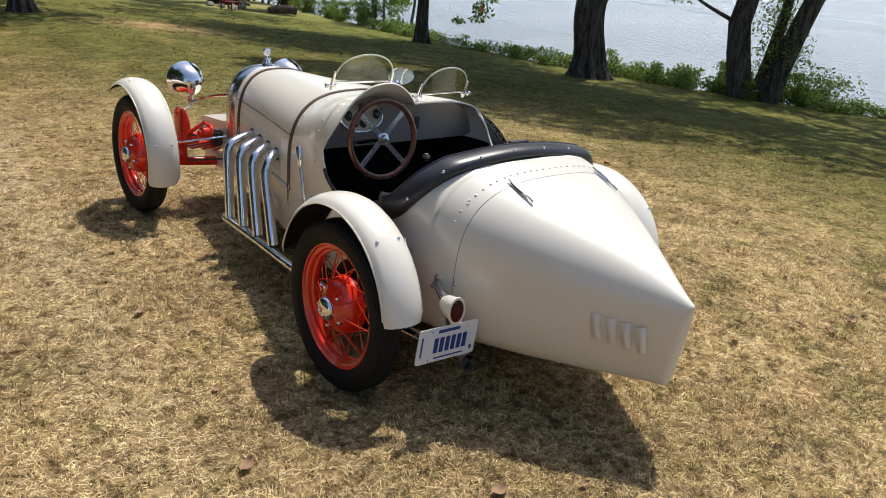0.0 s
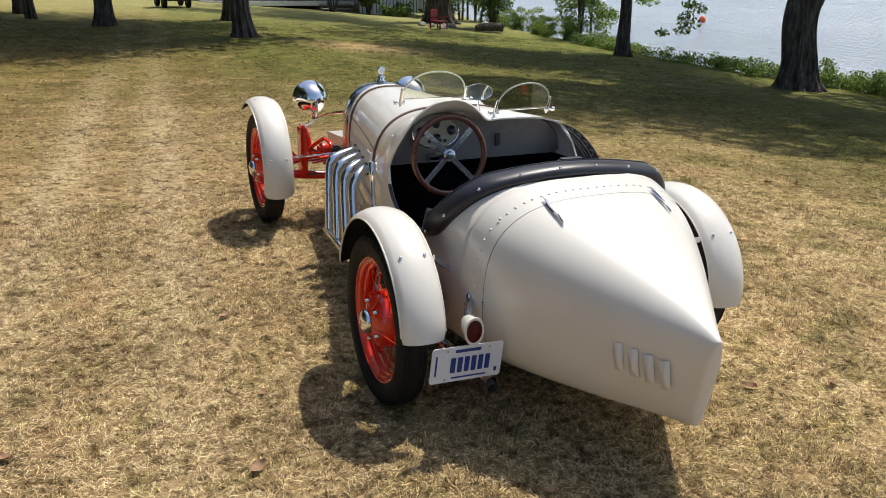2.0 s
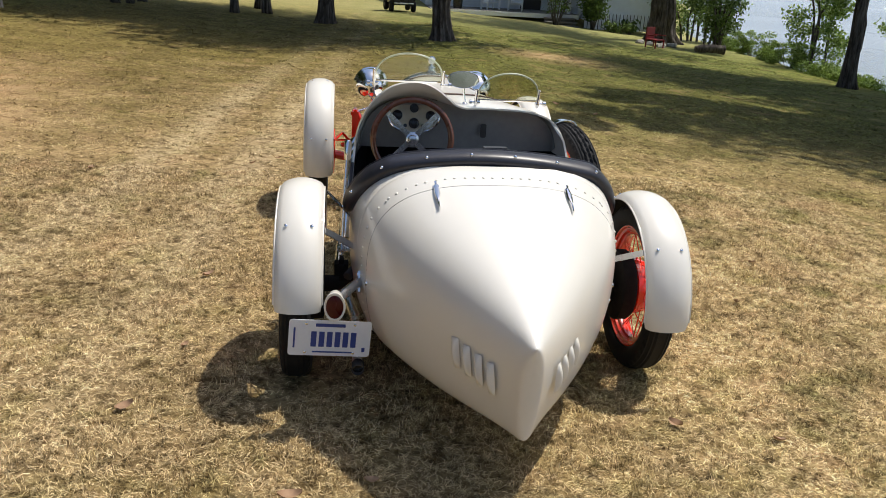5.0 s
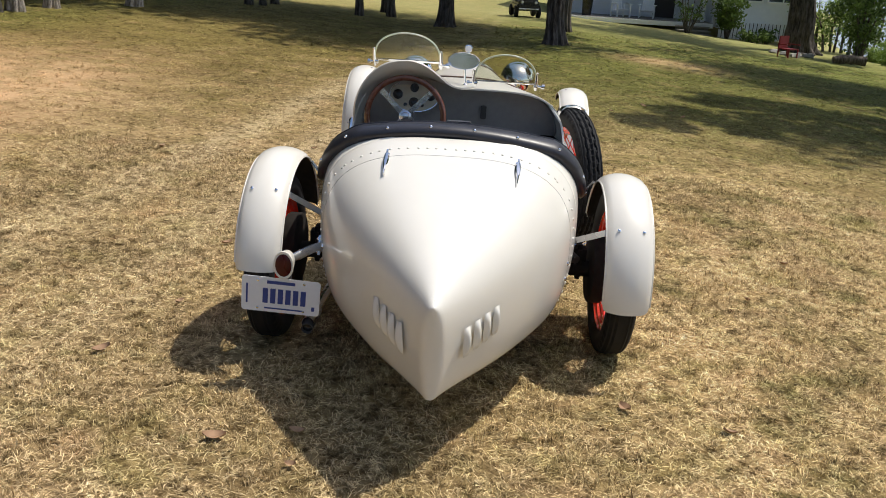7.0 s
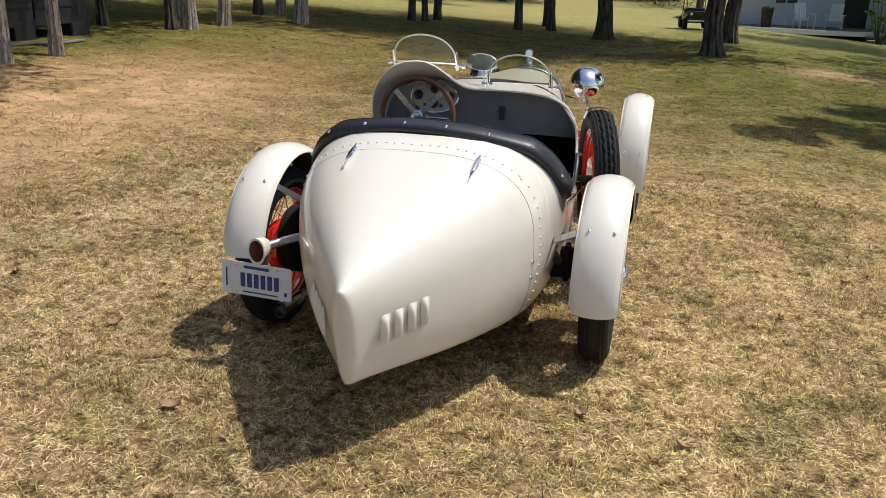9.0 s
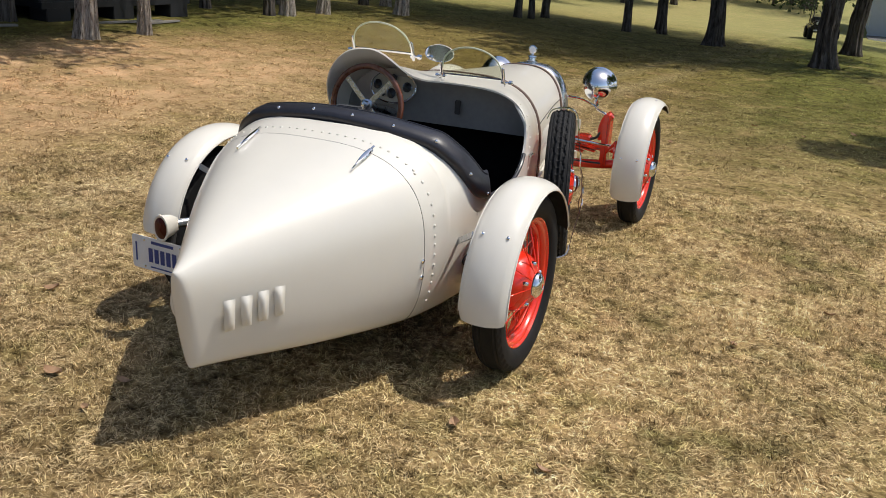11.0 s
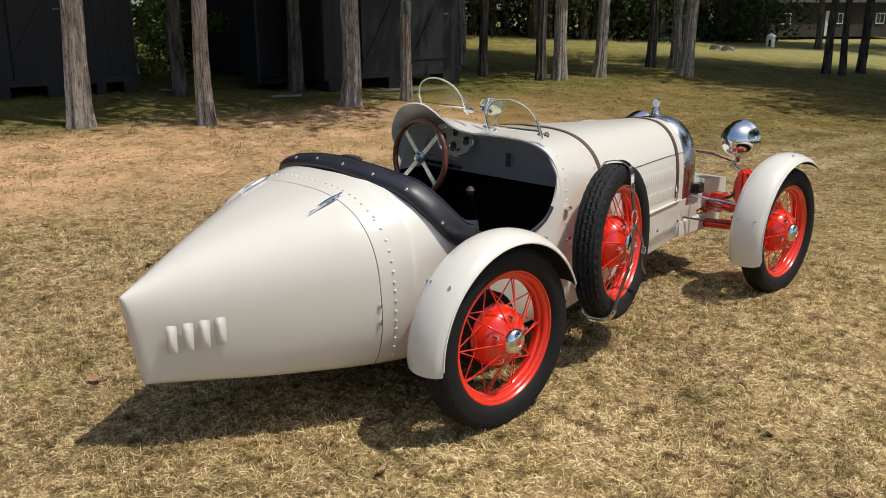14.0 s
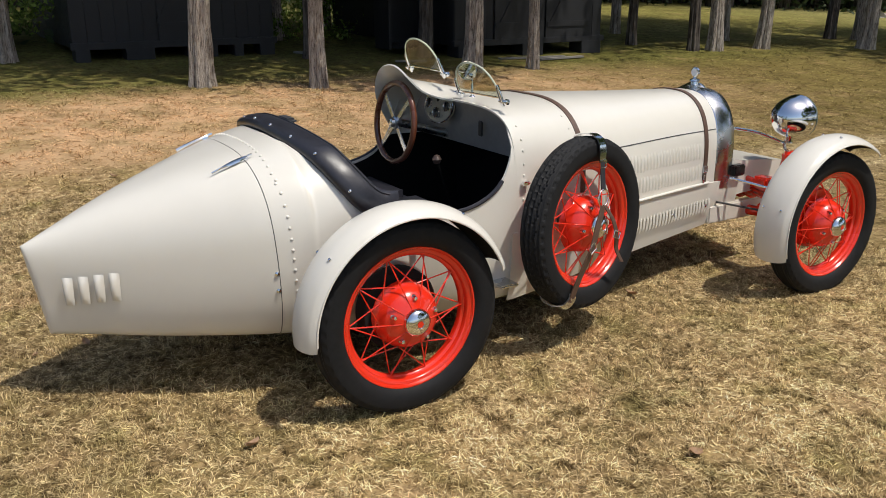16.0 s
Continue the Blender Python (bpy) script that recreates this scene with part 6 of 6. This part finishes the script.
g = Geo().add([(2.5, 33.6, 3.2), (13.4, 31.4, 3.2), (13.4, 41, 3.2), (2.5, 41, 3.2), (2.5, 37.2, 5.2), (13.4, 37.2, 5.2)], [(0, 1, 5, 4), (2, 3, 4, 5), (1, 2, 5), (3, 0, 4), (0, 3, 2, 1)])
part("roof", g, ROOF, house, smooth=False)
for x in (5.0,):
    window(house, x, 1.75, 0.9, 1.1, 34.17)
for x in (10.4, 11.8):
    window(house, x, 1.9, 1.2, 1.2, 31.97)
d = part("door", Geo().box((7.6, 34.17, 1.4), (0.9, 0.05, 2.05), 0.01), BRICK, house, "dark panelled door")
part("door_frame", Geo().box((7.6, 34.19, 1.42), (1.1, 0.04, 2.2), 0.01), WHITE, d)
for x in (8.9, 9.35):
    part("corner_post", Geo().box((x, 32.6, 1.7), (0.12, 0.12, 2.8), 0.01), WHITE, house)
for k in range(18):
    part("deck_board", Geo().box((6.1, 32.05 + 0.12 * k, 0.36), (6.2, 0.11, 0.04), 0.004), DECK, house)
part("deck_edge", Geo().box((6.1, 31.96, 0.28), (6.2, 0.05, 0.18), 0.004), WHITE, house)
for k in range(4):
    part("step", Geo().box((8.35, 31.75 - 0.26 * k, 0.22 - 0.13 * k), (1.3, 0.28, 0.05), 0.006), DECK, house)
    part("riser", Geo().box((8.35, 31.86 - 0.26 * k, 0.14 - 0.13 * k), (1.3, 0.03, 0.14)), DECK, house)
for k in range(23):
    part("skirt_slat", Geo().box((9.5 + 0.152 * k, 31.95, 0.16), (0.118, 0.03, 0.66), 0.004), WHITE, house)
# near-black sheet standing for the shade behind the slats
part("skirt_shade", Geo().box((11.2, 32.02, 0.30), (3.5, 0.02, 0.9)), DEEP_SHADE, house)


def deck_chair(x, y, turn):
    c = tagged(new("deck_chair"), "white slatted wooden deck chair", "chair", group="deck chairs")
    c.matrix_basis = pose(x, y, -0.75 + 0.38, 0, 0, turn) @ Matrix.Diagonal((0.95, 0.95, 0.92, 1))
    for k in range(5):
        part("back_slat", Geo().box((0, 0, 0.42), (0.085, 0.02, 0.82), 0.004), WHITE, c, at=pose(-0.2 + 0.1 * k, 0.24, 0.22, -22))
    for k in range(5):
        part("seat_slat", Geo().box((0, -0.24 + 0.1 * k, 0.34 - 0.02 * k), (0.52, 0.085, 0.02), 0.004), WHITE, c)
    for s_ in (-1, 1):
        part("arm", Geo().box((s_ * 0.32, 0.0, 0.56), (0.12, 0.70, 0.025), 0.006), WHITE, c)
        part("leg", Geo().box((s_ * 0.30, -0.30, 0.28), (0.04, 0.09, 0.56), 0.004), WHITE, c)
        part("leg", Geo().box((s_ * 0.30, 0.26, 0.27), (0.04, 0.09, 0.55), 0.004), WHITE, c)


deck_chair(5.6, 32.9, 20)
deck_chair(6.7, 33.0, -15)
b = part("black_bin", Geo().lathe([(0, 0.0), (0, 0.24), (0.85, 0.30), (0.90, 0.31), (0.92, 0.28), (0.98, 0.05), (0.98, 0)], 20), BLACK, at=pose(4.2, 32.6, -0.38, 0, -90, 0) @ Matrix.Diagonal((0.8, 0.75, 0.75, 1)))
tagged(b, "black round bin on the deck", "bin")
for x, y, h, n, r in ((9.6, 31.2, 1.9, 2600, 0.42), (8.0, 31.0, 1.8, 300, 0.25), (11.2, 31.2, 0.5, 500, 0.22), (12.4, 31.3, 0.35, 300, 0.2), (10.4, 30.9, 0.4, 400, 0.22)):
    s = tagged(new("shrub"), "green shrub beside the cottage steps", "shrub", group="cottage shrubs")
    s.matrix_basis = pose(x, y, height(x, y))
    g = Geo()
    cs = []
    rnd = random.Random(int(x * 10))
    for j in range(9):
        e = (rnd.uniform(-0.6, 0.6), rnd.uniform(-0.4, 0.4), h * rnd.uniform(0.5, 1))
        g.tube([(e[0] * 0.1, e[1] * 0.1, -0.05), (e[0] * 0.55, e[1] * 0.55, e[2] * 0.5), e], [0.03, 0.02, 0.008], 5)
        cs += [e, (e[0] * 0.6, e[1] * 0.6, e[2] * 0.55)]
    part("stem", g, DARK_BARK, s)
    part("foliage", leaves_mesh("leaves", cs, r, n, 0.07, LEAF, int(x * 31)), None, s)

# red garden chair, stones and log near the water
c = tagged(new("garden_chair"), "red plastic garden chair on the lawn", "chair")
c.matrix_basis = pose(9.25, 23.0, height(9.25, 23.0) + 0.01, 0, 0, 35) @ Matrix.Diagonal((0.82, 0.78, 0.66, 1))
part("seat", Geo().box((0, 0, 0.38), (0.55, 0.52, 0.05), 0.02), RED_CLOTH, c)
part("backrest", Geo().box((0, 0.27, 0.66), (0.55, 0.05, 0.55), 0.02), RED_CLOTH, c)
for s_ in (-1, 1):
    part("arm", Geo().box((s_ * 0.29, 0, 0.58), (0.06, 0.55, 0.04), 0.012), RED_CLOTH, c)
    for yy in (-0.23, 0.24):
        part("leg", Geo().box((s_ * 0.26, yy, 0.19), (0.05, 0.05, 0.40), 0.01), RED_CLOTH, c)
for k in range(9):
    rnd = random.Random(k)
    g = Geo().lathe([(-0.16, 0), (-0.13, 0.13), (0, 0.21), (0.13, 0.14), (0.17, 0)], 9, wob=lambda i, j: 0.04 * math.sin(i * 2.1 + j + k))
    x, y = 9.9 + rnd.uniform(-0.6, 1.0), 24.1 + rnd.uniform(-0.5, 1.4)
    tagged(part("stone", g, STONE, at=pose(x, y, height(x, y) + 0.03, 20 * k, -80, 40 * k) @ Matrix.Diagonal((0.6, 0.6, 0.6, 1))), "rough grey stone near the water", "stone", group="bank stones")
b = part("log", Geo().tube(bend([(0.85, 0, 0.12), (1.3, 0.05, 0.15), (1.8, 0.0, 0.13)], 8), [0.10, 0.12, 0.14, 0.12, 0.15, 0.13, 0.14, 0.15], 12), DARK_BARK, at=pose(9.9, 23.4, height(10.6, 23.4), 0, 0, -6))
tagged(b, "dark fallen log near the bank", "log")
buoy = part("buoy", Geo().lathe([(-0.25, 0), (-0.24, 0.18), (-0.1, 0.30), (0.15, 0.30), (0.3, 0.2), (0.42, 0.08), (0.44, 0)], 24), ORANGE, at=pose(29.5, 34.5, -1.65, 0, -90, 0) @ Matrix.Diagonal((0.6, 0.6, 0.6, 1)))
tagged(buoy, "orange float on the lake", "buoy")

# small dark utility cart on the drive
v = tagged(new("utility_cart"), "dark open utility cart parked on the lawn", "vehicle")
v.matrix_basis = pose(1.45, 27.4, height(1.45, 27.4), 0, 0, 8) @ Matrix.Diagonal((0.75, 0.75, 0.72, 1))
part("body", Geo().box((0, 0, 0.50), (1.10, 1.9, 0.36), 0.08), BLACK, v)
part("bonnet", Geo().box((0, -0.72, 0.74), (0.95, 0.5, 0.2), 0.07), IRON, v)
part("seat", Geo().box((0, 0.25, 0.80), (0.95, 0.45, 0.28), 0.06), IRON, v)
for sx in (-1, 1):
    for sy in (-0.65, 0.62):
        w_ = part("wheel", Geo().lathe([(-0.09, 0.12), (-0.09, 0.22), (-0.06, 0.27), (0.06, 0.27), (0.09, 0.22), (0.09, 0.12)], 24), RUBBER, v, at=pose(sx * 0.52, sy, 0.27))
        part("rim", Geo().lathe([(-0.07, 0.0), (-0.07, 0.14), (0.07, 0.14), (0.07, 0)], 16), TAG, w_)
    part("headlight", Geo().lathe([(0, 0.07), (0.03, 0.065), (0.05, 0.0)], 16), WHITE, v, at=pose(sx * 0.32, -0.965, 0.72, 0, 0, -90))
    part("roof_post", Geo().tube([(sx * 0.48, -0.5, 0.7), (sx * 0.46, -0.3, 1.75)], 0.02, 8), IRON, v)
    part("roof_post", Geo().tube([(sx * 0.48, 0.6, 0.7), (sx * 0.46, 0.5, 1.75)], 0.02, 8), IRON, v)
part("roof", Geo().box((0, 0.1, 1.77), (1.05, 1.1, 0.05), 0.02), IRON, v)
part("bumper", Geo().tube([(-0.45, -1.0, 0.42), (0.45, -1.0, 0.42)], 0.03, 10), WHITE, v)

# far cottage and woods
f = tagged(new("far_cottage"), "long low dark brown cottage across a mown field", "house")
f.matrix_basis = pose(-15.9, 40.6, height(-15.9, 40.6), 0, 0, 61) @ Matrix.Diagonal((0.62, 0.62, 0.58, 1))
part("wall", Geo().box((0, 0, 1.4), (12, 6, 2.8)), BRICK, f)
g = Geo().add([(-6.4, -3.4, 2.7), (6.4, -3.4, 2.7), (6.4, 3.4, 2.7), (-6.4, 3.4, 2.7), (-6.4, 0, 3.7), (6.4, 0, 3.7)], [(0, 1, 5, 4), (2, 3, 4, 5), (1, 2, 5), (3, 0, 4), (0, 3, 2, 1)])
part("roof", g, ROOF, f, smooth=False)
for x in (-4.0, 0.6, 4.4):
    window(f, x, 1.45, 0.75, 0.8, -3.0)
part("door", Geo().box((-0.1, -3.02, 1.05), (0.9, 0.05, 2.0)), SIDING, f)
for x, y in ((-12.4, 26.4), (-12.9, 26.5), (-14.2, 26.3)):
    g = Geo().lathe([(-0.22, 0), (-0.18, 0.10), (0, 0.17), (0.2, 0.11), (0.26, 0)], 9, wob=lambda i, j: 0.06 * math.sin(i * 2.1 + j))
    tagged(part("boulder", g, STONE, at=pose(x, y, height(x, y), 0, 10, 30)), "low grey boulder in the mown field", "boulder", group="field boulders")


def woods(name, spots, seed, low=0.0):
    """A belt of far trees: trunks and leaves in one mesh each."""
    rnd = random.Random(seed)
    g = Geo()
    cs = []
    for x, y in spots:
        z = height(x, y)
        t = rnd.uniform(7, 12)
        r = rnd.uniform(0.12, 0.25)
        g.tube([(x, y, z - 0.3), (x + rnd.uniform(-0.2, 0.2), y, z + t * 0.5), (x, y, z + t)], [r, r * 0.8, r * 0.3], 8)
        for _ in range(7):
            cs.append((x + rnd.uniform(-1.6, 1.6), y + rnd.uniform(-1.6, 1.6), z + rnd.uniform(low, t)))
    tr = tagged(part(name + "_trunks", g, DARK_BARK), "dark trunks of the woods round the lawn", "woods", kind="stuff")
    lv = tagged(part(name + "_leaves", leaves_mesh(name, cs, 1.9, len(spots) * 2000, 0.11, CEDAR, seed), None), "dense dark green foliage of the woods", "woods", kind="stuff")


rnd = random.Random(9)
woods("west_woods", [(rnd.uniform(-24, -15.5), rnd.uniform(-8, 16)) for _ in range(34)] + [(-12.5, -0.8), (-13.5, -2.0), (-12.0, -4.5)], 21)
woods("north_woods", [(rnd.uniform(-8, 4), rnd.uniform(62, 72)) for _ in range(14)] + [(-21.5 + 8 * k / 27 - 0.85 * d, 16 + 17.5 * k / 27 + 0.5 * d) for k in range(28) for d in (rnd.uniform(0.8, 2.5), rnd.uniform(3, 7))] + [(rnd.uniform(-18, -6), rnd.uniform(47, 54)) for _ in range(14)] + [(rnd.uniform(-6, 3), rnd.uniform(44, 56)) for _ in range(10)] + [(rnd.uniform(-17, -8), rnd.uniform(44.5, 50)) for _ in range(12)], 22)
woods("south_woods", [(rnd.uniform(-26, 16), rnd.uniform(-34, -24)) for _ in range(34)], 23, 1.0)
# undergrowth between the sheds; the bright shore-leaf colour stands in for sunlit spots
tagged(part("undergrowth", leaves_mesh("undergrowth", [(rnd.uniform(-15.5, -11.2), rnd.uniform(3.7, 6.6), 0.5 + rnd.uniform(0, 1.9)) for _ in range(60)] + [(rnd.uniform(-13, -11.2), rnd.uniform(-3, 0.3), 0.65 + rnd.uniform(0, 0.6)) for _ in range(26)], 0.45, 18000, 0.045, SHRUB, 77), None), "tangled green and straw undergrowth between sheds", "undergrowth", kind="stuff")

# ---- fallen leaves and grass ----
lf = Geo()
rows = []
for k in range(7):
    t = k / 6
    w_ = 0.022 * math.sin(math.pi * (0.06 + 0.9 * t)) ** 0.8
    rows.append([((t - 0.5) * 0.075, u * w_, 0.012 * abs(u) ** 1.5 + 0.010 * (2 * t - 1) ** 2) for u in (-1, -0.5, 0, 0.5, 1)])
leaf_me = lf.grid(rows).mesh("fallen_leaf", BROWN_LEAF)
spots = [(-1.415, -0.413), (1.121, -0.726), (-1.284, 0.155), (-0.479, -0.939), (0.75, -0.60), (1.95, -0.9), (1.98, 1.3), (2.3, -0.3), (-0.45, -1.15), (-0.75, -1.02), (-1.3, 1.0)]
rnd = random.Random(3)
spots += [(rnd.uniform(-5, 5.5), rnd.uniform(-2.5, 8)) for _ in range(30)]
for x, y in spots:
    s_ = rnd.uniform(0.55, 1.15)
    o = part("fallen_leaf", leaf_me, None, at=pose(x, y, height(x, y) + 0.014, rnd.uniform(-18, 18), rnd.uniform(-18, 18), rnd.uniform(0, 360)) @ Matrix.Diagonal((s_, s_, s_, 1)))
    tagged(o, "curled dry brown leaf lying on the grass", "leaf", group="fallen leaves")


def blades(name, count, box, size, seed, thin):
    """Dry bent grass blades: most lie matted in tufts, some stand. All in one mesh."""
    rs = np.random.RandomState(seed)
    n = count
    tufts = n // 9
    tx, ty = rs.uniform(box[0], box[1], tufts), rs.uniform(box[2], box[3], tufts)
    tz = np.array([height(a, b) for a, b in zip(tx, ty)])
    lush = np.array([noise.noise(Vector((a * 3.5, b * 3.5, 0.7))) + 0.5 * noise.noise(Vector((a * 9, b * 9, 2.7))) for a, b in zip(tx, ty)])
    lay = rs.uniform(0, 2 * np.pi, tufts)
    who = rs.randint(0, tufts, n)
    up = rs.rand(n) < np.clip(0.16 + 0.5 * lush[who], 0.04, 0.6)
    x, y, z = tx[who] + rs.normal(0, 0.5 * size, n), ty[who] + rs.normal(0, 0.5 * size, n), tz[who]
    a = np.where(up, rs.uniform(0, 2 * np.pi, n), lay[who] + rs.normal(0, 0.8, n))
    ln = size * (0.45 + 0.9 * rs.rand(n))
    rise = np.where(up, rs.uniform(0.45, 0.85, n), rs.uniform(0.03, 0.26, n)) * ln
    out = np.where(up, rs.uniform(0.15, 0.7, n), rs.uniform(0.85, 1.0, n)) * ln
    w = thin * (0.6 + 0.8 * rs.rand(n))
    b = a + rs.normal(0, 0.45, n)
    lift = np.where(up, -0.002, rs.uniform(0.0, 0.10, n) * size)
    def put(px, py, pz, ang, half, roll):
        sx, sy, sz = -np.sin(ang) * half * np.cos(roll), np.cos(ang) * half * np.cos(roll), half * np.sin(roll)
        return np.stack([px - sx, py - sy, pz - sz], 1), np.stack([px + sx, py + sy, pz + sz], 1)
    roll = rs.normal(0, 0.5, n)
    p0, p1 = put(x, y, z + lift, a, w * 0.8, roll)
    mx, my = x + np.cos(a) * out * 0.5, y + np.sin(a) * out * 0.5
    mz = z + lift + rise * np.where(up, 0.62, 1.0)
    p2, p3 = put(mx, my, mz, (a + b) / 2, w, roll)
    tip = np.stack([mx + np.cos(b) * out * 0.5, my + np.sin(b) * out * 0.5, z + lift + rise * np.where(up, 1.0, rs.uniform(0.2, 1.1, n))], 1)
    v = np.stack([p0, p1, p3, p2, tip], 1).reshape(-1, 3).astype(np.float32)
    k = np.arange(n, dtype=np.int32)[:, None] * 5
    loops = (k + np.array([0, 1, 2, 3, 3, 2, 4], dtype=np.int32)).ravel()
    starts = (np.arange(n, dtype=np.int32)[:, None] * 7 + np.array([0, 4], dtype=np.int32)).ravel()
    me = bpy.data.meshes.new(name)
    me.vertices.add(n * 5)
    me.vertices.foreach_set("co", v.ravel())
    me.loops.add(n * 7)
    me.loops.foreach_set("vertex_index", loops)
    me.polygons.add(n * 2)
    me.polygons.foreach_set("loop_start", starts)
    me.update()
    me.materials.append(BLADE)
    tagged(part(name, me, None), "short matted dry straw-coloured lawn grass", "grass", kind="stuff")


blades("grass", 540000, (-3.3, 3.5, -2.2, 3.4), 0.038, 1, 0.0015)
blades("grass", 125000, (-8.0, 8.0, 3.4, 10.0), 0.042, 2, 0.0020)
blades("grass", 52000, (-8.0, -3.3, -2.2, 3.4), 0.050, 3, 0.0022)
blades("grass", 12000, (-8.0, 8.0, -6.5, -2.2), 0.075, 6, 0.0030)
blades("grass", 46000, (3.5, 8.0, -2.2, 3.4), 0.045, 4, 0.0020)
blades("grass", 52000, (-9.0, 11.0, 10.0, 22.0), 0.055, 5, 0.0036)
